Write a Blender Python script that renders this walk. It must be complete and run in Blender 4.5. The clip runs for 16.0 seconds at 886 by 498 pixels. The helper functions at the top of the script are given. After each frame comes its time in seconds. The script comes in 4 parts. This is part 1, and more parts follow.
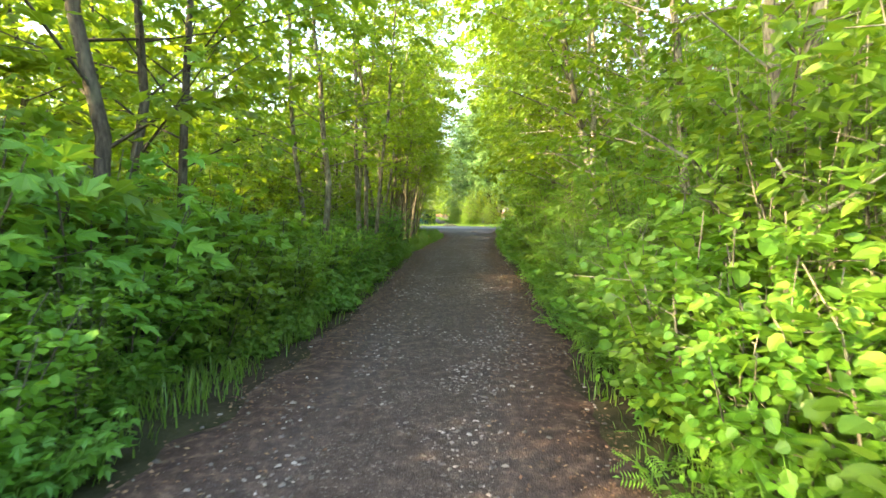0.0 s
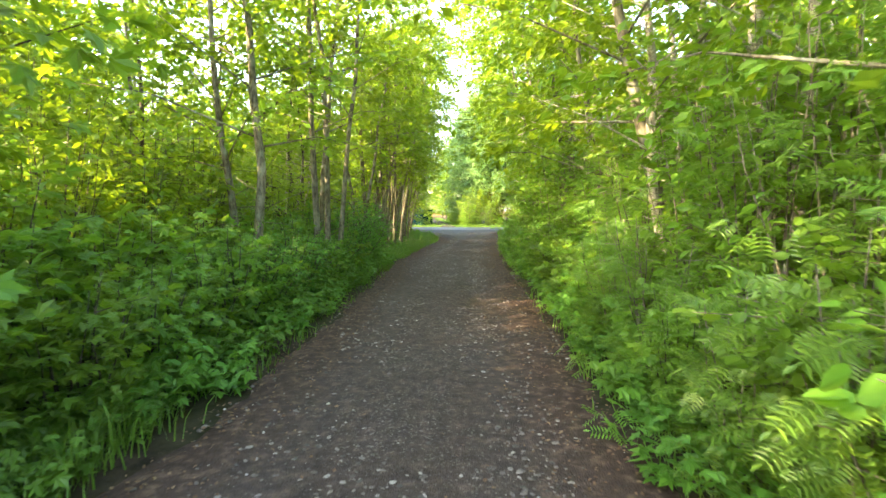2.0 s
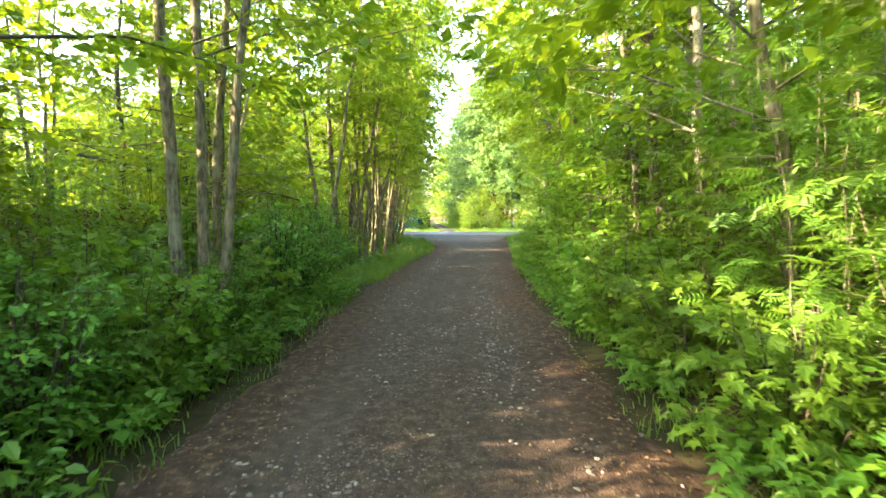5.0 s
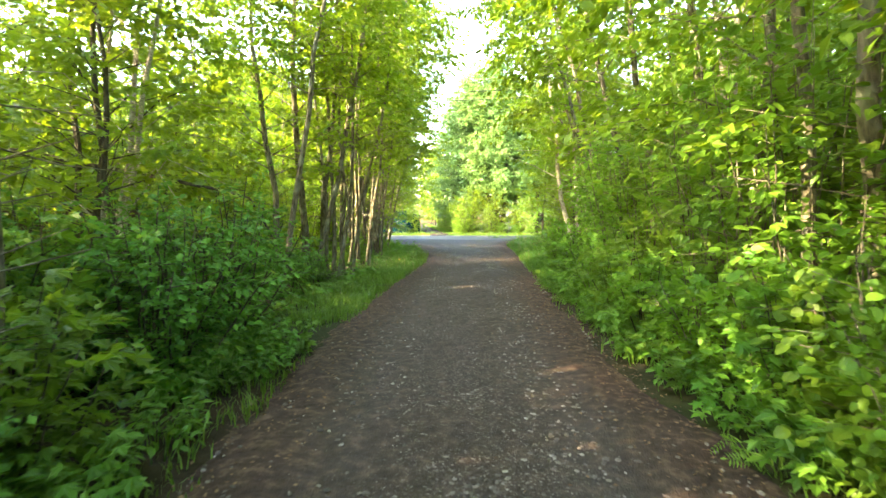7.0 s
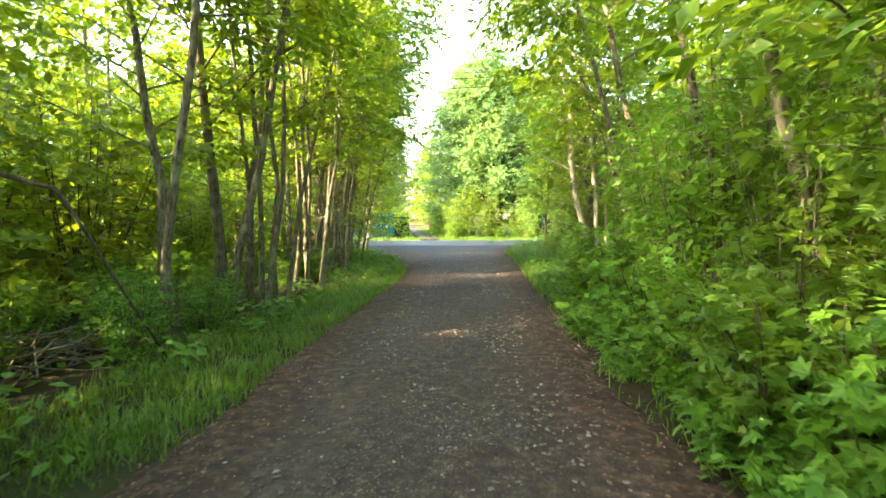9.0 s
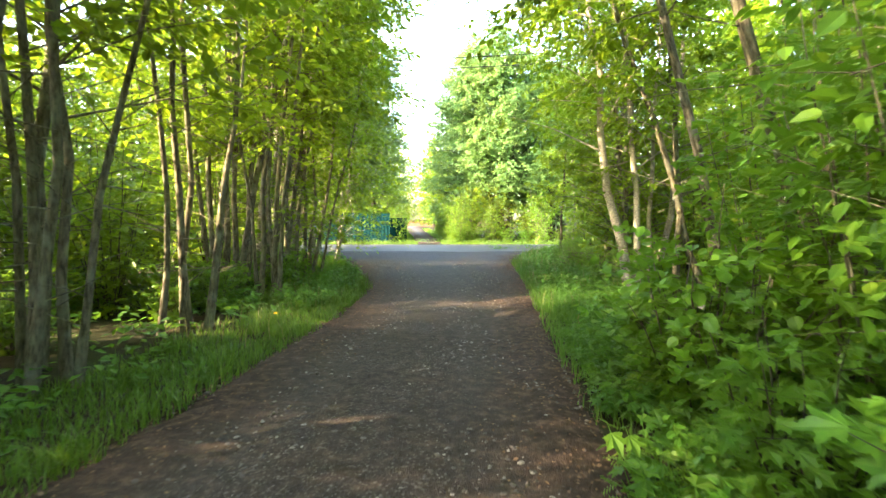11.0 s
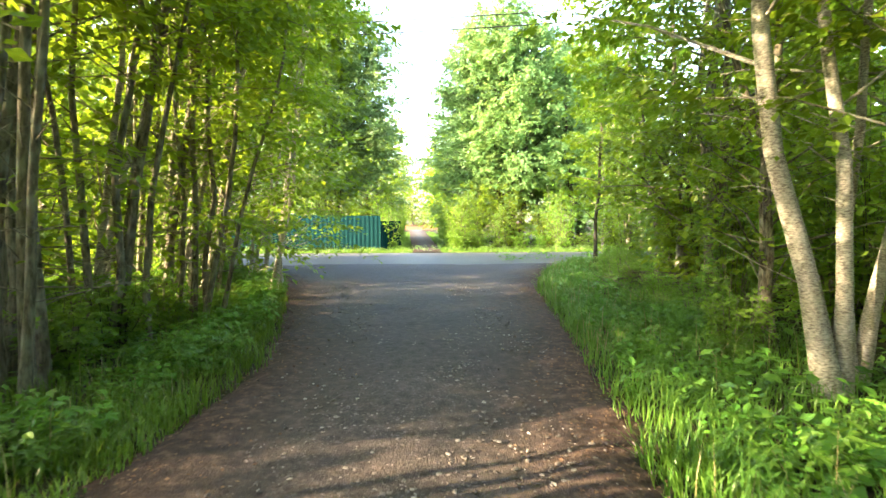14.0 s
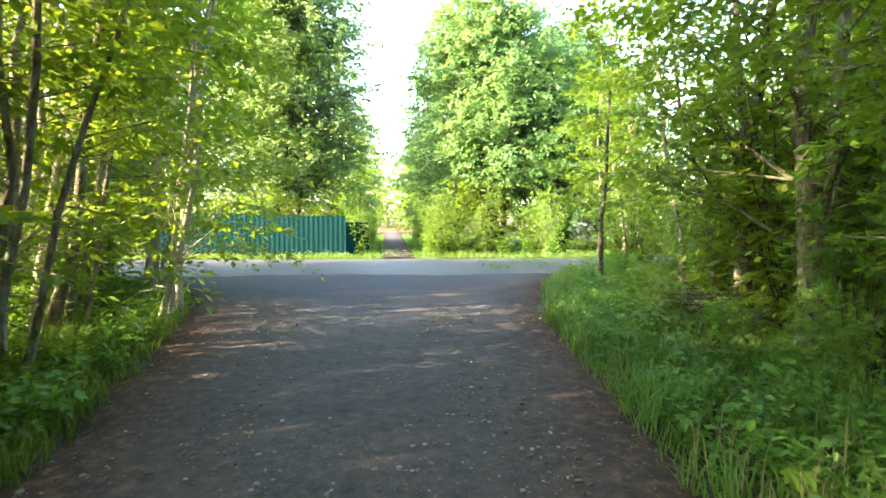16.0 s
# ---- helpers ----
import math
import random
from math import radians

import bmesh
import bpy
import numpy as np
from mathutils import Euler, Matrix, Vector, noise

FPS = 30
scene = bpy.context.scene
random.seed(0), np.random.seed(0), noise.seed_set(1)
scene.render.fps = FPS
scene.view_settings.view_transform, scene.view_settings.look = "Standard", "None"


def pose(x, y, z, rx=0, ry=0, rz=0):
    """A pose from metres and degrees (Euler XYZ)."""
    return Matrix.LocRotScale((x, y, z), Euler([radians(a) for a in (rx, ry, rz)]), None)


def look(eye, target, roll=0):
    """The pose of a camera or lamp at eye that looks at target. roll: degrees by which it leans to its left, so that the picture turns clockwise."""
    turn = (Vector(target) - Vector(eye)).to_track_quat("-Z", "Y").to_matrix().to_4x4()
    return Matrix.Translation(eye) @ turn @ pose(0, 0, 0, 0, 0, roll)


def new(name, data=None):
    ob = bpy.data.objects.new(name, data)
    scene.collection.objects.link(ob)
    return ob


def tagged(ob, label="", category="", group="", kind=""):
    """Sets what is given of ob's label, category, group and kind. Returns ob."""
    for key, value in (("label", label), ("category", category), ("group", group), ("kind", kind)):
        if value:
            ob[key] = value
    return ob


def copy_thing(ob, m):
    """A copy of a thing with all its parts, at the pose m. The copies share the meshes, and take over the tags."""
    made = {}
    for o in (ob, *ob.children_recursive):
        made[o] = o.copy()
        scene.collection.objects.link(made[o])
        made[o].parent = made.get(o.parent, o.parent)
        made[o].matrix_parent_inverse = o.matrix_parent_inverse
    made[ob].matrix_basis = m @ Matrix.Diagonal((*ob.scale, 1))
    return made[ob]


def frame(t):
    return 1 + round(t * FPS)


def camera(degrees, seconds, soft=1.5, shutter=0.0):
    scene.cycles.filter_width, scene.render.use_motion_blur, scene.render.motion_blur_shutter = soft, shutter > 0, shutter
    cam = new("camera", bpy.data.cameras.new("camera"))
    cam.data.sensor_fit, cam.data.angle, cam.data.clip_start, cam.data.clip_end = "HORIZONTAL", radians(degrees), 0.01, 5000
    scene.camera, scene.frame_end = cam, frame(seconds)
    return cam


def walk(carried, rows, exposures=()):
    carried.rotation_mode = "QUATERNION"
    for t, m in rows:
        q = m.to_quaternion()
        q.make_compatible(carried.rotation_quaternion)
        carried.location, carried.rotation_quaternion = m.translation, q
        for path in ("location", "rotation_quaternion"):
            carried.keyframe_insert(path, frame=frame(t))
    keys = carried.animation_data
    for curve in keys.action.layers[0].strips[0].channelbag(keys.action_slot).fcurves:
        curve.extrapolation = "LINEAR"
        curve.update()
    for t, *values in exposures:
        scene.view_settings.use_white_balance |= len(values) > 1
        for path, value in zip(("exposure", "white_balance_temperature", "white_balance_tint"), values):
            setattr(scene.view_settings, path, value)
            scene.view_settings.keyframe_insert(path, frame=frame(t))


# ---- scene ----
cam = camera(79.0, 16.0, soft=1.5, shutter=0.25)
# seconds, eye x, y, z, then tilt, lean and heading in degrees
PATH = [
    (0.0, 0.000, 0.000, 1.442, 85.99, -0.62, -0.00),
    (0.5, 0.086, 0.906, 1.432, 86.00, -0.54, -0.31),
    (1.0, 0.166, 1.813, 1.424, 86.02, -0.50, -0.25),
    (1.5, 0.230, 2.725, 1.421, 86.06, -0.41, -0.02),
    (2.0, 0.296, 3.620, 1.405, 86.04, -0.22, 0.05),
    (2.5, 0.325, 4.525, 1.405, 86.10, -0.10, 0.19),
    (3.0, 0.413, 5.428, 1.407, 86.15, -0.01, 0.06),
    (3.5, 0.511, 6.341, 1.411, 86.18, 0.00, 0.22),
    (4.0, 0.607, 7.248, 1.400, 86.21, -0.02, 0.19),
    (6.5, 0.182, 11.828, 1.372, 86.54, -0.08, -0.56),
    (7.0, 0.194, 12.781, 1.366, 86.62, -0.11, -1.18),
    (7.5, 0.260, 13.766, 1.373, 86.70, -0.02, -1.63),
    (8.0, 0.333, 14.749, 1.362, 86.76, 0.13, -1.77),
    (8.5, 0.486, 15.740, 1.362, 86.75, 0.13, -1.81),
    (9.0, 0.643, 16.761, 1.381, 86.89, 0.16, -1.58),
    (11.5, 1.609, 22.177, 1.393, 87.12, 0.08, -0.08),
    (12.0, 1.669, 23.201, 1.399, 87.25, 0.20, 0.04),
    (12.5, 1.730, 24.172, 1.390, 87.22, 0.28, -0.03),
    (13.0, 1.784, 25.096, 1.397, 87.24, 0.39, 0.20),
    (13.5, 1.819, 25.984, 1.409, 87.29, 0.33, 0.36),
    (14.0, 1.898, 26.869, 1.402, 87.35, 0.34, 0.50),
    (14.5, 1.935, 27.719, 1.391, 87.40, 0.43, 0.20),
    (15.0, 1.956, 28.595, 1.403, 87.42, 0.40, -0.47),
    (15.5, 1.954, 29.453, 1.405, 87.52, 0.31, -1.29),
    (16.0, 1.997, 30.305, 1.386, 87.56, 0.16, -2.01),
]
walk(cam, [(t, pose(*row)) for t, *row in PATH], [(0.0, 3.7, 7300, 9), (1.5, 4.0, 7300, 9), (3.5, 4.1, 7300, 9), (7.0, 4.35, 7300, 9), (9.0, 4.15, 7300, 9), (12.0, 4.0, 6900, 11), (14.0, 4.0, 6900, 11), (16.0, 3.9, 6600, 12)])

# ---- world and light ----
SUN_TO = Vector((-0.95, -0.30, 0.36)).normalized()      # towards the low evening sun
world = bpy.data.worlds.new("sky")
scene.world = world
world.use_nodes = True
wn = world.node_tree.nodes
wn.clear()
sky = wn.new("ShaderNodeTexSky")
sky.sky_type = "NISHITA"
sky.sun_disc = False
sky.sun_elevation = math.asin(SUN_TO.z)
sky.sun_rotation = math.atan2(SUN_TO.x, SUN_TO.y)
sky.air_density, sky.dust_density, sky.ozone_density = 1.0, 2.5, 1.0
wbg = wn.new("ShaderNodeBackground")
wbg.inputs["Strength"].default_value = 0.15
wout = wn.new("ShaderNodeOutputWorld")
world.node_tree.links.new(sky.outputs[0], wbg.inputs[0])
world.node_tree.links.new(wbg.outputs[0], wout.inputs[0])
sun = new("sun", bpy.data.lights.new("sun", "SUN"))
sun.data.energy, sun.data.angle, sun.data.color = 3.0, radians(0.6), (1.0, 0.80, 0.52)
sun.matrix_world = look((0, 0, 30), Vector((0, 0, 30)) - SUN_TO)


# ---- materials ----
def material(name, rough=0.8, spec=0.3):
    m = bpy.data.materials.new(name)
    m.use_nodes = True
    nt = m.node_tree
    b = nt.nodes["Principled BSDF"]
    b.inputs["Roughness"].default_value = rough
    b.inputs["Specular IOR Level"].default_value = spec
    return m, nt, b


def node(nt, kind, **values):
    n = nt.nodes.new(kind)
    for k, v in values.items():
        n.inputs[k.replace("_", " ")].default_value = v
    return n


def ramp(nt, source, stops):
    r = nt.nodes.new("ShaderNodeValToRGB")
    e = r.color_ramp.elements
    while len(e) < len(stops):
        e.new(0.5)
    for el, (p, c) in zip(e, stops):
        el.position, el.color = p, (*c, 1)
    nt.links.new(source, r.inputs[0])
    return r.outputs[0]


def mix(nt, fac, a, b, kind="MIX"):
    m = nt.nodes.new("ShaderNodeMix")
    m.data_type, m.blend_type = "RGBA", kind
    for sock, v in ((m.inputs[0], fac), (m.inputs[6], a), (m.inputs[7], b)):
        if isinstance(v, (float, int)):
            sock.default_value = v
        elif isinstance(v, tuple):
            sock.default_value = (*v, 1)
        else:
            nt.links.new(v, sock)
    return m.outputs[2]


def bumped(nt, b, height, strength, distance):
    n = node(nt, "ShaderNodeBump", Strength=strength, Distance=distance)
    nt.links.new(height, n.inputs["Height"])
    nt.links.new(n.outputs[0], b.inputs["Normal"])


def place(nt):
    return nt.nodes.new("ShaderNodeTexCoord").outputs["Object"]


def noise_tex(nt, where, scale, detail=4.0, rough=0.55):
    n = node(nt, "ShaderNodeTexNoise", Scale=scale, Detail=detail, Roughness=rough)
    nt.links.new(where, n.inputs["Vector"])
    return n.outputs[0]


def leaf_material(name, dark, mid, light, glow, through_share=0.45, rough=0.42, spec=0.36):
    """Thin leaves: a coated upper face and light let through, varied leaf by leaf and plant by plant."""
    m, nt, b = material(name, rough, spec)
    geo = nt.nodes.new("ShaderNodeNewGeometry")
    info = nt.nodes.new("ShaderNodeObjectInfo")
    col = ramp(nt, geo.outputs["Random Per Island"], ((0.0, dark), (0.55, mid), (1.0, light)))
    vein = noise_tex(nt, place(nt), 60.0, 2.0)
    col = mix(nt, 0.25, col, ramp(nt, vein, ((0.3, dark), (0.7, light))))
    hue = nt.nodes.new("ShaderNodeHueSaturation")
    shift = node(nt, "ShaderNodeMapRange", From_Min=0.0, From_Max=1.0, To_Min=0.485, To_Max=0.515)
    val = node(nt, "ShaderNodeMapRange", From_Min=0.0, From_Max=1.0, To_Min=0.8, To_Max=1.2)
    nt.links.new(info.outputs["Random"], shift.inputs[0])
    nt.links.new(info.outputs["Random"], val.inputs[0])
    nt.links.new(shift.outputs[0], hue.inputs["Hue"])
    nt.links.new(val.outputs[0], hue.inputs["Value"])
    nt.links.new(col, hue.inputs["Color"])
    nt.links.new(hue.outputs[0], b.inputs["Base Color"])
    t = nt.nodes.new("ShaderNodeBsdfTranslucent")
    nt.links.new(mix(nt, 0.65, hue.outputs[0], glow), t.inputs["Color"])
    s = nt.nodes.new("ShaderNodeMixShader")
    s.inputs[0].default_value = through_share
    nt.links.new(b.outputs[0], s.inputs[1])
    nt.links.new(t.outputs[0], s.inputs[2])
    nt.links.new(s.outputs[0], nt.nodes["Material Output"].inputs["Surface"])
    return m


def bark_material(name, dark, light, stripe=1.0, patch=0.5, lichen=(0.30, 0.32, 0.24)):
    m, nt, b = material(name, 0.9, 0.15)
    w = place(nt)
    mp = nt.nodes.new("ShaderNodeMapping")
    mp.inputs["Scale"].default_value = (1, 1, stripe)
    nt.links.new(w, mp.inputs[0])
    fine = noise_tex(nt, mp.outputs[0], 28.0, 6.0, 0.65)
    big = noise_tex(nt, w, 4.0, 3.0)
    col = ramp(nt, fine, ((0.35, dark), (0.62, light)))
    col = mix(nt, ramp(nt, big, ((0.5, (0, 0, 0)), (0.68, (patch, patch, patch)))), col, lichen)
    nt.links.new(col, b.inputs["Base Color"])
    bumped(nt, b, fine, 0.7, 0.02)
    return m


LEAF_HAZEL = leaf_material("leaf_hazel", (0.067, 0.159, 0.018), (0.116, 0.244, 0.024), (0.183, 0.329, 0.038), (0.268, 0.445, 0.024))
LEAF_MAPLE = leaf_material("leaf_maple", (0.055, 0.143, 0.021), (0.098, 0.217, 0.026), (0.152, 0.292, 0.035), (0.268, 0.424, 0.024))
LEAF_ROWAN = leaf_material("leaf_rowan", (0.061, 0.159, 0.028), (0.104, 0.233, 0.031), (0.165, 0.307, 0.041), (0.293, 0.445, 0.024), 0.4, 0.42)
LEAF_TREE = leaf_material("leaf_tree", (0.069, 0.147, 0.014), (0.116, 0.218, 0.019), (0.177, 0.289, 0.024), (0.325, 0.437, 0.018), 0.5)
LEAF_DARK = leaf_material("leaf_dense", (0.041, 0.110, 0.023), (0.074, 0.184, 0.030), (0.128, 0.261, 0.036), (0.183, 0.368, 0.027), 0.3, 0.5, 0.15)
LEAF_HERB = leaf_material("leaf_herb", (0.049, 0.138, 0.021), (0.085, 0.207, 0.026), (0.140, 0.276, 0.035), (0.207, 0.382, 0.024), 0.4)
# Distance haze is put into this leaf colour: paler and bluer than near leaves.
LEAF_FAR_HAZY = leaf_material("leaf_far_hazy", (0.077, 0.162, 0.062), (0.120, 0.229, 0.084), (0.176, 0.305, 0.113), (0.341, 0.472, 0.112), 0.45)
GRASS = leaf_material("grass_blade", (0.049, 0.122, 0.018), (0.085, 0.175, 0.023), (0.159, 0.244, 0.041), (0.207, 0.350, 0.024), 0.38)
STRAW = leaf_material("dry_stalk", (0.22, 0.18, 0.08), (0.32, 0.27, 0.12), (0.38, 0.34, 0.18), (0.36, 0.32, 0.14), 0.3)
BARK_GREY = bark_material("bark_grey", (0.05, 0.045, 0.032), (0.20, 0.18, 0.125), 0.25)
BARK_DARK = bark_material("bark_dark", (0.03, 0.026, 0.02), (0.10, 0.085, 0.062), 0.25, 0.35, (0.14, 0.15, 0.10))
BARK_PALE = bark_material("bark_pale", (0.12, 0.105, 0.08), (0.46, 0.42, 0.34), 2.5, 0.4, (0.40, 0.40, 0.32))
BARK_DEAD = bark_material("dead_wood", (0.26, 0.23, 0.18), (0.50, 0.47, 0.41), 0.3, 0.2, (0.5, 0.48, 0.42))


def gravel_material():
    m, nt, b = material("gravel", 0.85, 0.2)
    w = place(nt)
    at = nt.nodes.new("ShaderNodeAttribute")
    at.attribute_name = "litter"
    v = node(nt, "ShaderNodeTexVoronoi", Scale=85.0)
    v2 = node(nt, "ShaderNodeTexVoronoi", Scale=130.0)
    nt.links.new(w, v.inputs["Vector"])
    nt.links.new(w, v2.inputs["Vector"])
    big = noise_tex(nt, w, 0.9, 5.0, 0.6)
    mid = noise_tex(nt, w, 9.0, 6.0, 0.65)
    earth = ramp(nt, mid, ((0.32, (0.023, 0.0155, 0.012)), (0.55, (0.06, 0.041, 0.033)), (0.75, (0.125, 0.091, 0.075))))
    bw = nt.nodes.new("ShaderNodeSeparateColor")
    nt.links.new(v.outputs["Color"], bw.inputs[0])
    chips = ramp(nt, bw.outputs[0], ((0.0, (0.023, 0.017, 0.015)), (0.6, (0.061, 0.046, 0.040)), (0.9, (0.13, 0.105, 0.092)), (1.0, (0.36, 0.33, 0.30))))
    body = mix(nt, ramp(nt, big, ((0.35, (0.12, 0.12, 0.12)), (0.65, (0.55, 0.55, 0.55)))), earth, chips)
    sep = nt.nodes.new("ShaderNodeSeparateXYZ")
    nt.links.new(w, sep.inputs[0])
    near_road = node(nt, "ShaderNodeMapRange", From_Min=28.0, From_Max=38.0, To_Min=0.0, To_Max=0.85)
    nt.links.new(sep.outputs["Y"], near_road.inputs[0])
    body = mix(nt, near_road.outputs[0], body, ramp(nt, mid, ((0.3, (0.055, 0.055, 0.062)), (0.7, (0.125, 0.125, 0.138)))))
    worn = nt.nodes.new("ShaderNodeAttribute")
    worn.attribute_name = "wheel"
    body = mix(nt, worn.outputs["Fac"], body, ramp(nt, mid, ((0.3, (0.05, 0.042, 0.038)), (0.7, (0.115, 0.1, 0.092)))))
    litter = ramp(nt, mid, ((0.3, (0.020, 0.011, 0.008)), (0.52, (0.058, 0.034, 0.025)), (0.72, (0.15, 0.098, 0.07))))
    edge = nt.nodes.new("ShaderNodeMath")
    edge.operation = "MULTIPLY_ADD"
    nt.links.new(mid, edge.inputs[0])
    edge.inputs[1].default_value = 0.9
    edge.inputs[2].default_value = -0.45
    add = nt.nodes.new("ShaderNodeMath")
    add.use_clamp = True
    nt.links.new(edge.outputs[0], add.inputs[0])
    nt.links.new(at.outputs["Fac"], add.inputs[1])
    nt.links.new(mix(nt, add.outputs[0], body, litter), b.inputs["Base Color"])
    h = nt.nodes.new("ShaderNodeMath")
    h.operation = "ADD"
    nt.links.new(v.outputs["Distance"], h.inputs[0])
    lumps = nt.nodes.new("ShaderNodeMath")
    lumps.operation = "MULTIPLY"
    lumps.inputs[1].default_value = 2.2
    nt.links.new(noise_tex(nt, w, 22.0, 5.0, 0.6), lumps.inputs[0])
    nt.links.new(lumps.outputs[0], h.inputs[1])
    bumped(nt, b, h.outputs[0], 0.55, 0.012)
    return m


def earth_material(name, c0, c1, c2, scale=6.0):
    m, nt, b = material(name, 0.95, 0.1)
    w = place(nt)
    n = noise_tex(nt, w, scale, 8.0, 0.7)
    big = noise_tex(nt, w, 0.35, 3.0)
    col = mix(nt, ramp(nt, big, ((0.4, (0, 0, 0)), (0.65, (0.6, 0.6, 0.6)))), ramp(nt, n, ((0.32, c0), (0.66, c1))), c2)
    nt.links.new(col, b.inputs["Base Color"])
    bumped(nt, b, n, 0.9, 0.04)
    return m


GRAVEL = gravel_material()
SOIL = earth_material("forest_soil", (0.018, 0.014, 0.009), (0.06, 0.045, 0.028), (0.03, 0.05, 0.014))
FARSOIL = earth_material("red_earth", (0.10, 0.05, 0.03), (0.19, 0.11, 0.07), (0.15, 0.09, 0.055), 3.0)


def road_material():
    m, nt, b = material("road_surface", 0.55, 0.5)
    w = place(nt)
    n = noise_tex(nt, w, 90.0, 5.0, 0.7)
    big = noise_tex(nt, w, 0.6, 4.0)
    col = mix(nt, 0.5, ramp(nt, n, ((0.35, (0.05, 0.051, 0.057)), (0.7, (0.115, 0.117, 0.128)))),
              ramp(nt, big, ((0.35, (0.065, 0.066, 0.072)), (0.7, (0.12, 0.121, 0.13)))))
    nt.links.new(col, b.inputs["Base Color"])
    bumped(nt, b, n, 0.35, 0.01)
    return m


ROAD = road_material()


def painted_material(name, base, worn, rough=0.5):
    m, nt, b = material(name, rough, 0.1)
    w = place(nt)
    n = noise_tex(nt, w, 7.0, 6.0, 0.65)
    nt.links.new(ramp(nt, n, ((0.35, base), (0.75, worn))), b.inputs["Base Color"])
    bumped(nt, b, n, 0.2, 0.01)
    return m


TEAL = painted_material("teal_sheet", (0.001, 0.022, 0.023), (0.002, 0.034, 0.034), 0.9)
OLD_WOOD = painted_material("weathered_wood", (0.035, 0.027, 0.02), (0.10, 0.078, 0.055), 0.9)
GREY_WOOD = painted_material("grey_wood", (0.16, 0.145, 0.13), (0.30, 0.28, 0.25), 0.85)
CABLE = painted_material("cable_black", (0.02, 0.02, 0.022), (0.04, 0.04, 0.04), 0.6)
YELLOW = painted_material("petal_yellow", (0.75, 0.50, 0.02), (0.85, 0.62, 0.04), 0.7)


def stone_material():
    m, nt, b = material("pebble", 0.8, 0.3)
    info = nt.nodes.new("ShaderNodeNewGeometry")
    obj = nt.nodes.new("ShaderNodeObjectInfo")
    add = nt.nodes.new("ShaderNodeMath")
    add.operation = "ADD"
    nt.links.new(info.outputs["Random Per Island"], add.inputs[0])
    nt.links.new(obj.outputs["Random"], add.inputs[1])
    fr = nt.nodes.new("ShaderNodeMath")
    fr.operation = "FRACT"
    nt.links.new(add.outputs[0], fr.inputs[0])
    col = ramp(nt, fr.outputs[0], ((0.0, (0.04, 0.031, 0.026)), (0.5, (0.12, 0.098, 0.084)), (0.85, (0.23, 0.195, 0.17)), (1.0, (0.42, 0.38, 0.34))))
    n = noise_tex(nt, place(nt), 80.0, 4.0)
    nt.links.new(mix(nt, 0.3, col, ramp(nt, n, ((0.3, (0.05, 0.044, 0.04)), (0.7, (0.2, 0.185, 0.165))))), b.inputs["Base Color"])
    return m


PEBBLE = stone_material()
LITTER = leaf_material("dead_leaf", (0.07, 0.035, 0.02), (0.14, 0.08, 0.045), (0.26, 0.18, 0.10), (0.2, 0.1, 0.05), 0.15, 0.8)


# ---- mesh tools ----
def mesh_of(name, verts, faces, mat, smooth=False):
    me = bpy.data.meshes.new(name)
    me.from_pydata(verts.tolist() if hasattr(verts, "tolist") else verts, [], faces)
    me.materials.append(mat)
    if smooth:
        me.polygons.foreach_set("use_smooth", [True] * len(me.polygons))
    me.update()
    return me


def thing(name, label, category, group="", kind="", data=None):
    return tagged(new(name, data), label, category, group, kind)


def part(name, data, parent, label="", kind=""):
    ob = new(name, data)
    ob.parent = parent
    return tagged(ob, label, kind=kind)


def tubes(paths, sides):
    """Tapered round limbs along lists of (point, radius); returns vertices and faces."""
    V, F = [], []
    for path in paths:
        base = len(V)
        pts = [p for p, _ in path]
        for i, (p, r) in enumerate(path):
            d = (pts[min(i + 1, len(pts) - 1)] - pts[max(i - 1, 0)])
            d = d / (np.linalg.norm(d) + 1e-9)
            a = np.cross(d, (0.3, 0.95, 0.1) if abs(d[2]) > 0.6 else (0, 0, 1.0))
            a /= np.linalg.norm(a) + 1e-9
            b = np.cross(d, a)
            for k in range(sides):
                t = 2 * math.pi * k / sides
                V.append(p + r * (math.cos(t) * a + math.sin(t) * b))
        n = len(path)
        for i in range(n - 1):
            for k in range(sides):
                k2 = (k + 1) % sides
                F.append((base + i * sides + k, base + i * sides + k2, base + (i + 1) * sides + k2, base + (i + 1) * sides + k))
        F.append(tuple(base + (n - 1) * sides + k for k in range(sides)))
    return V, F


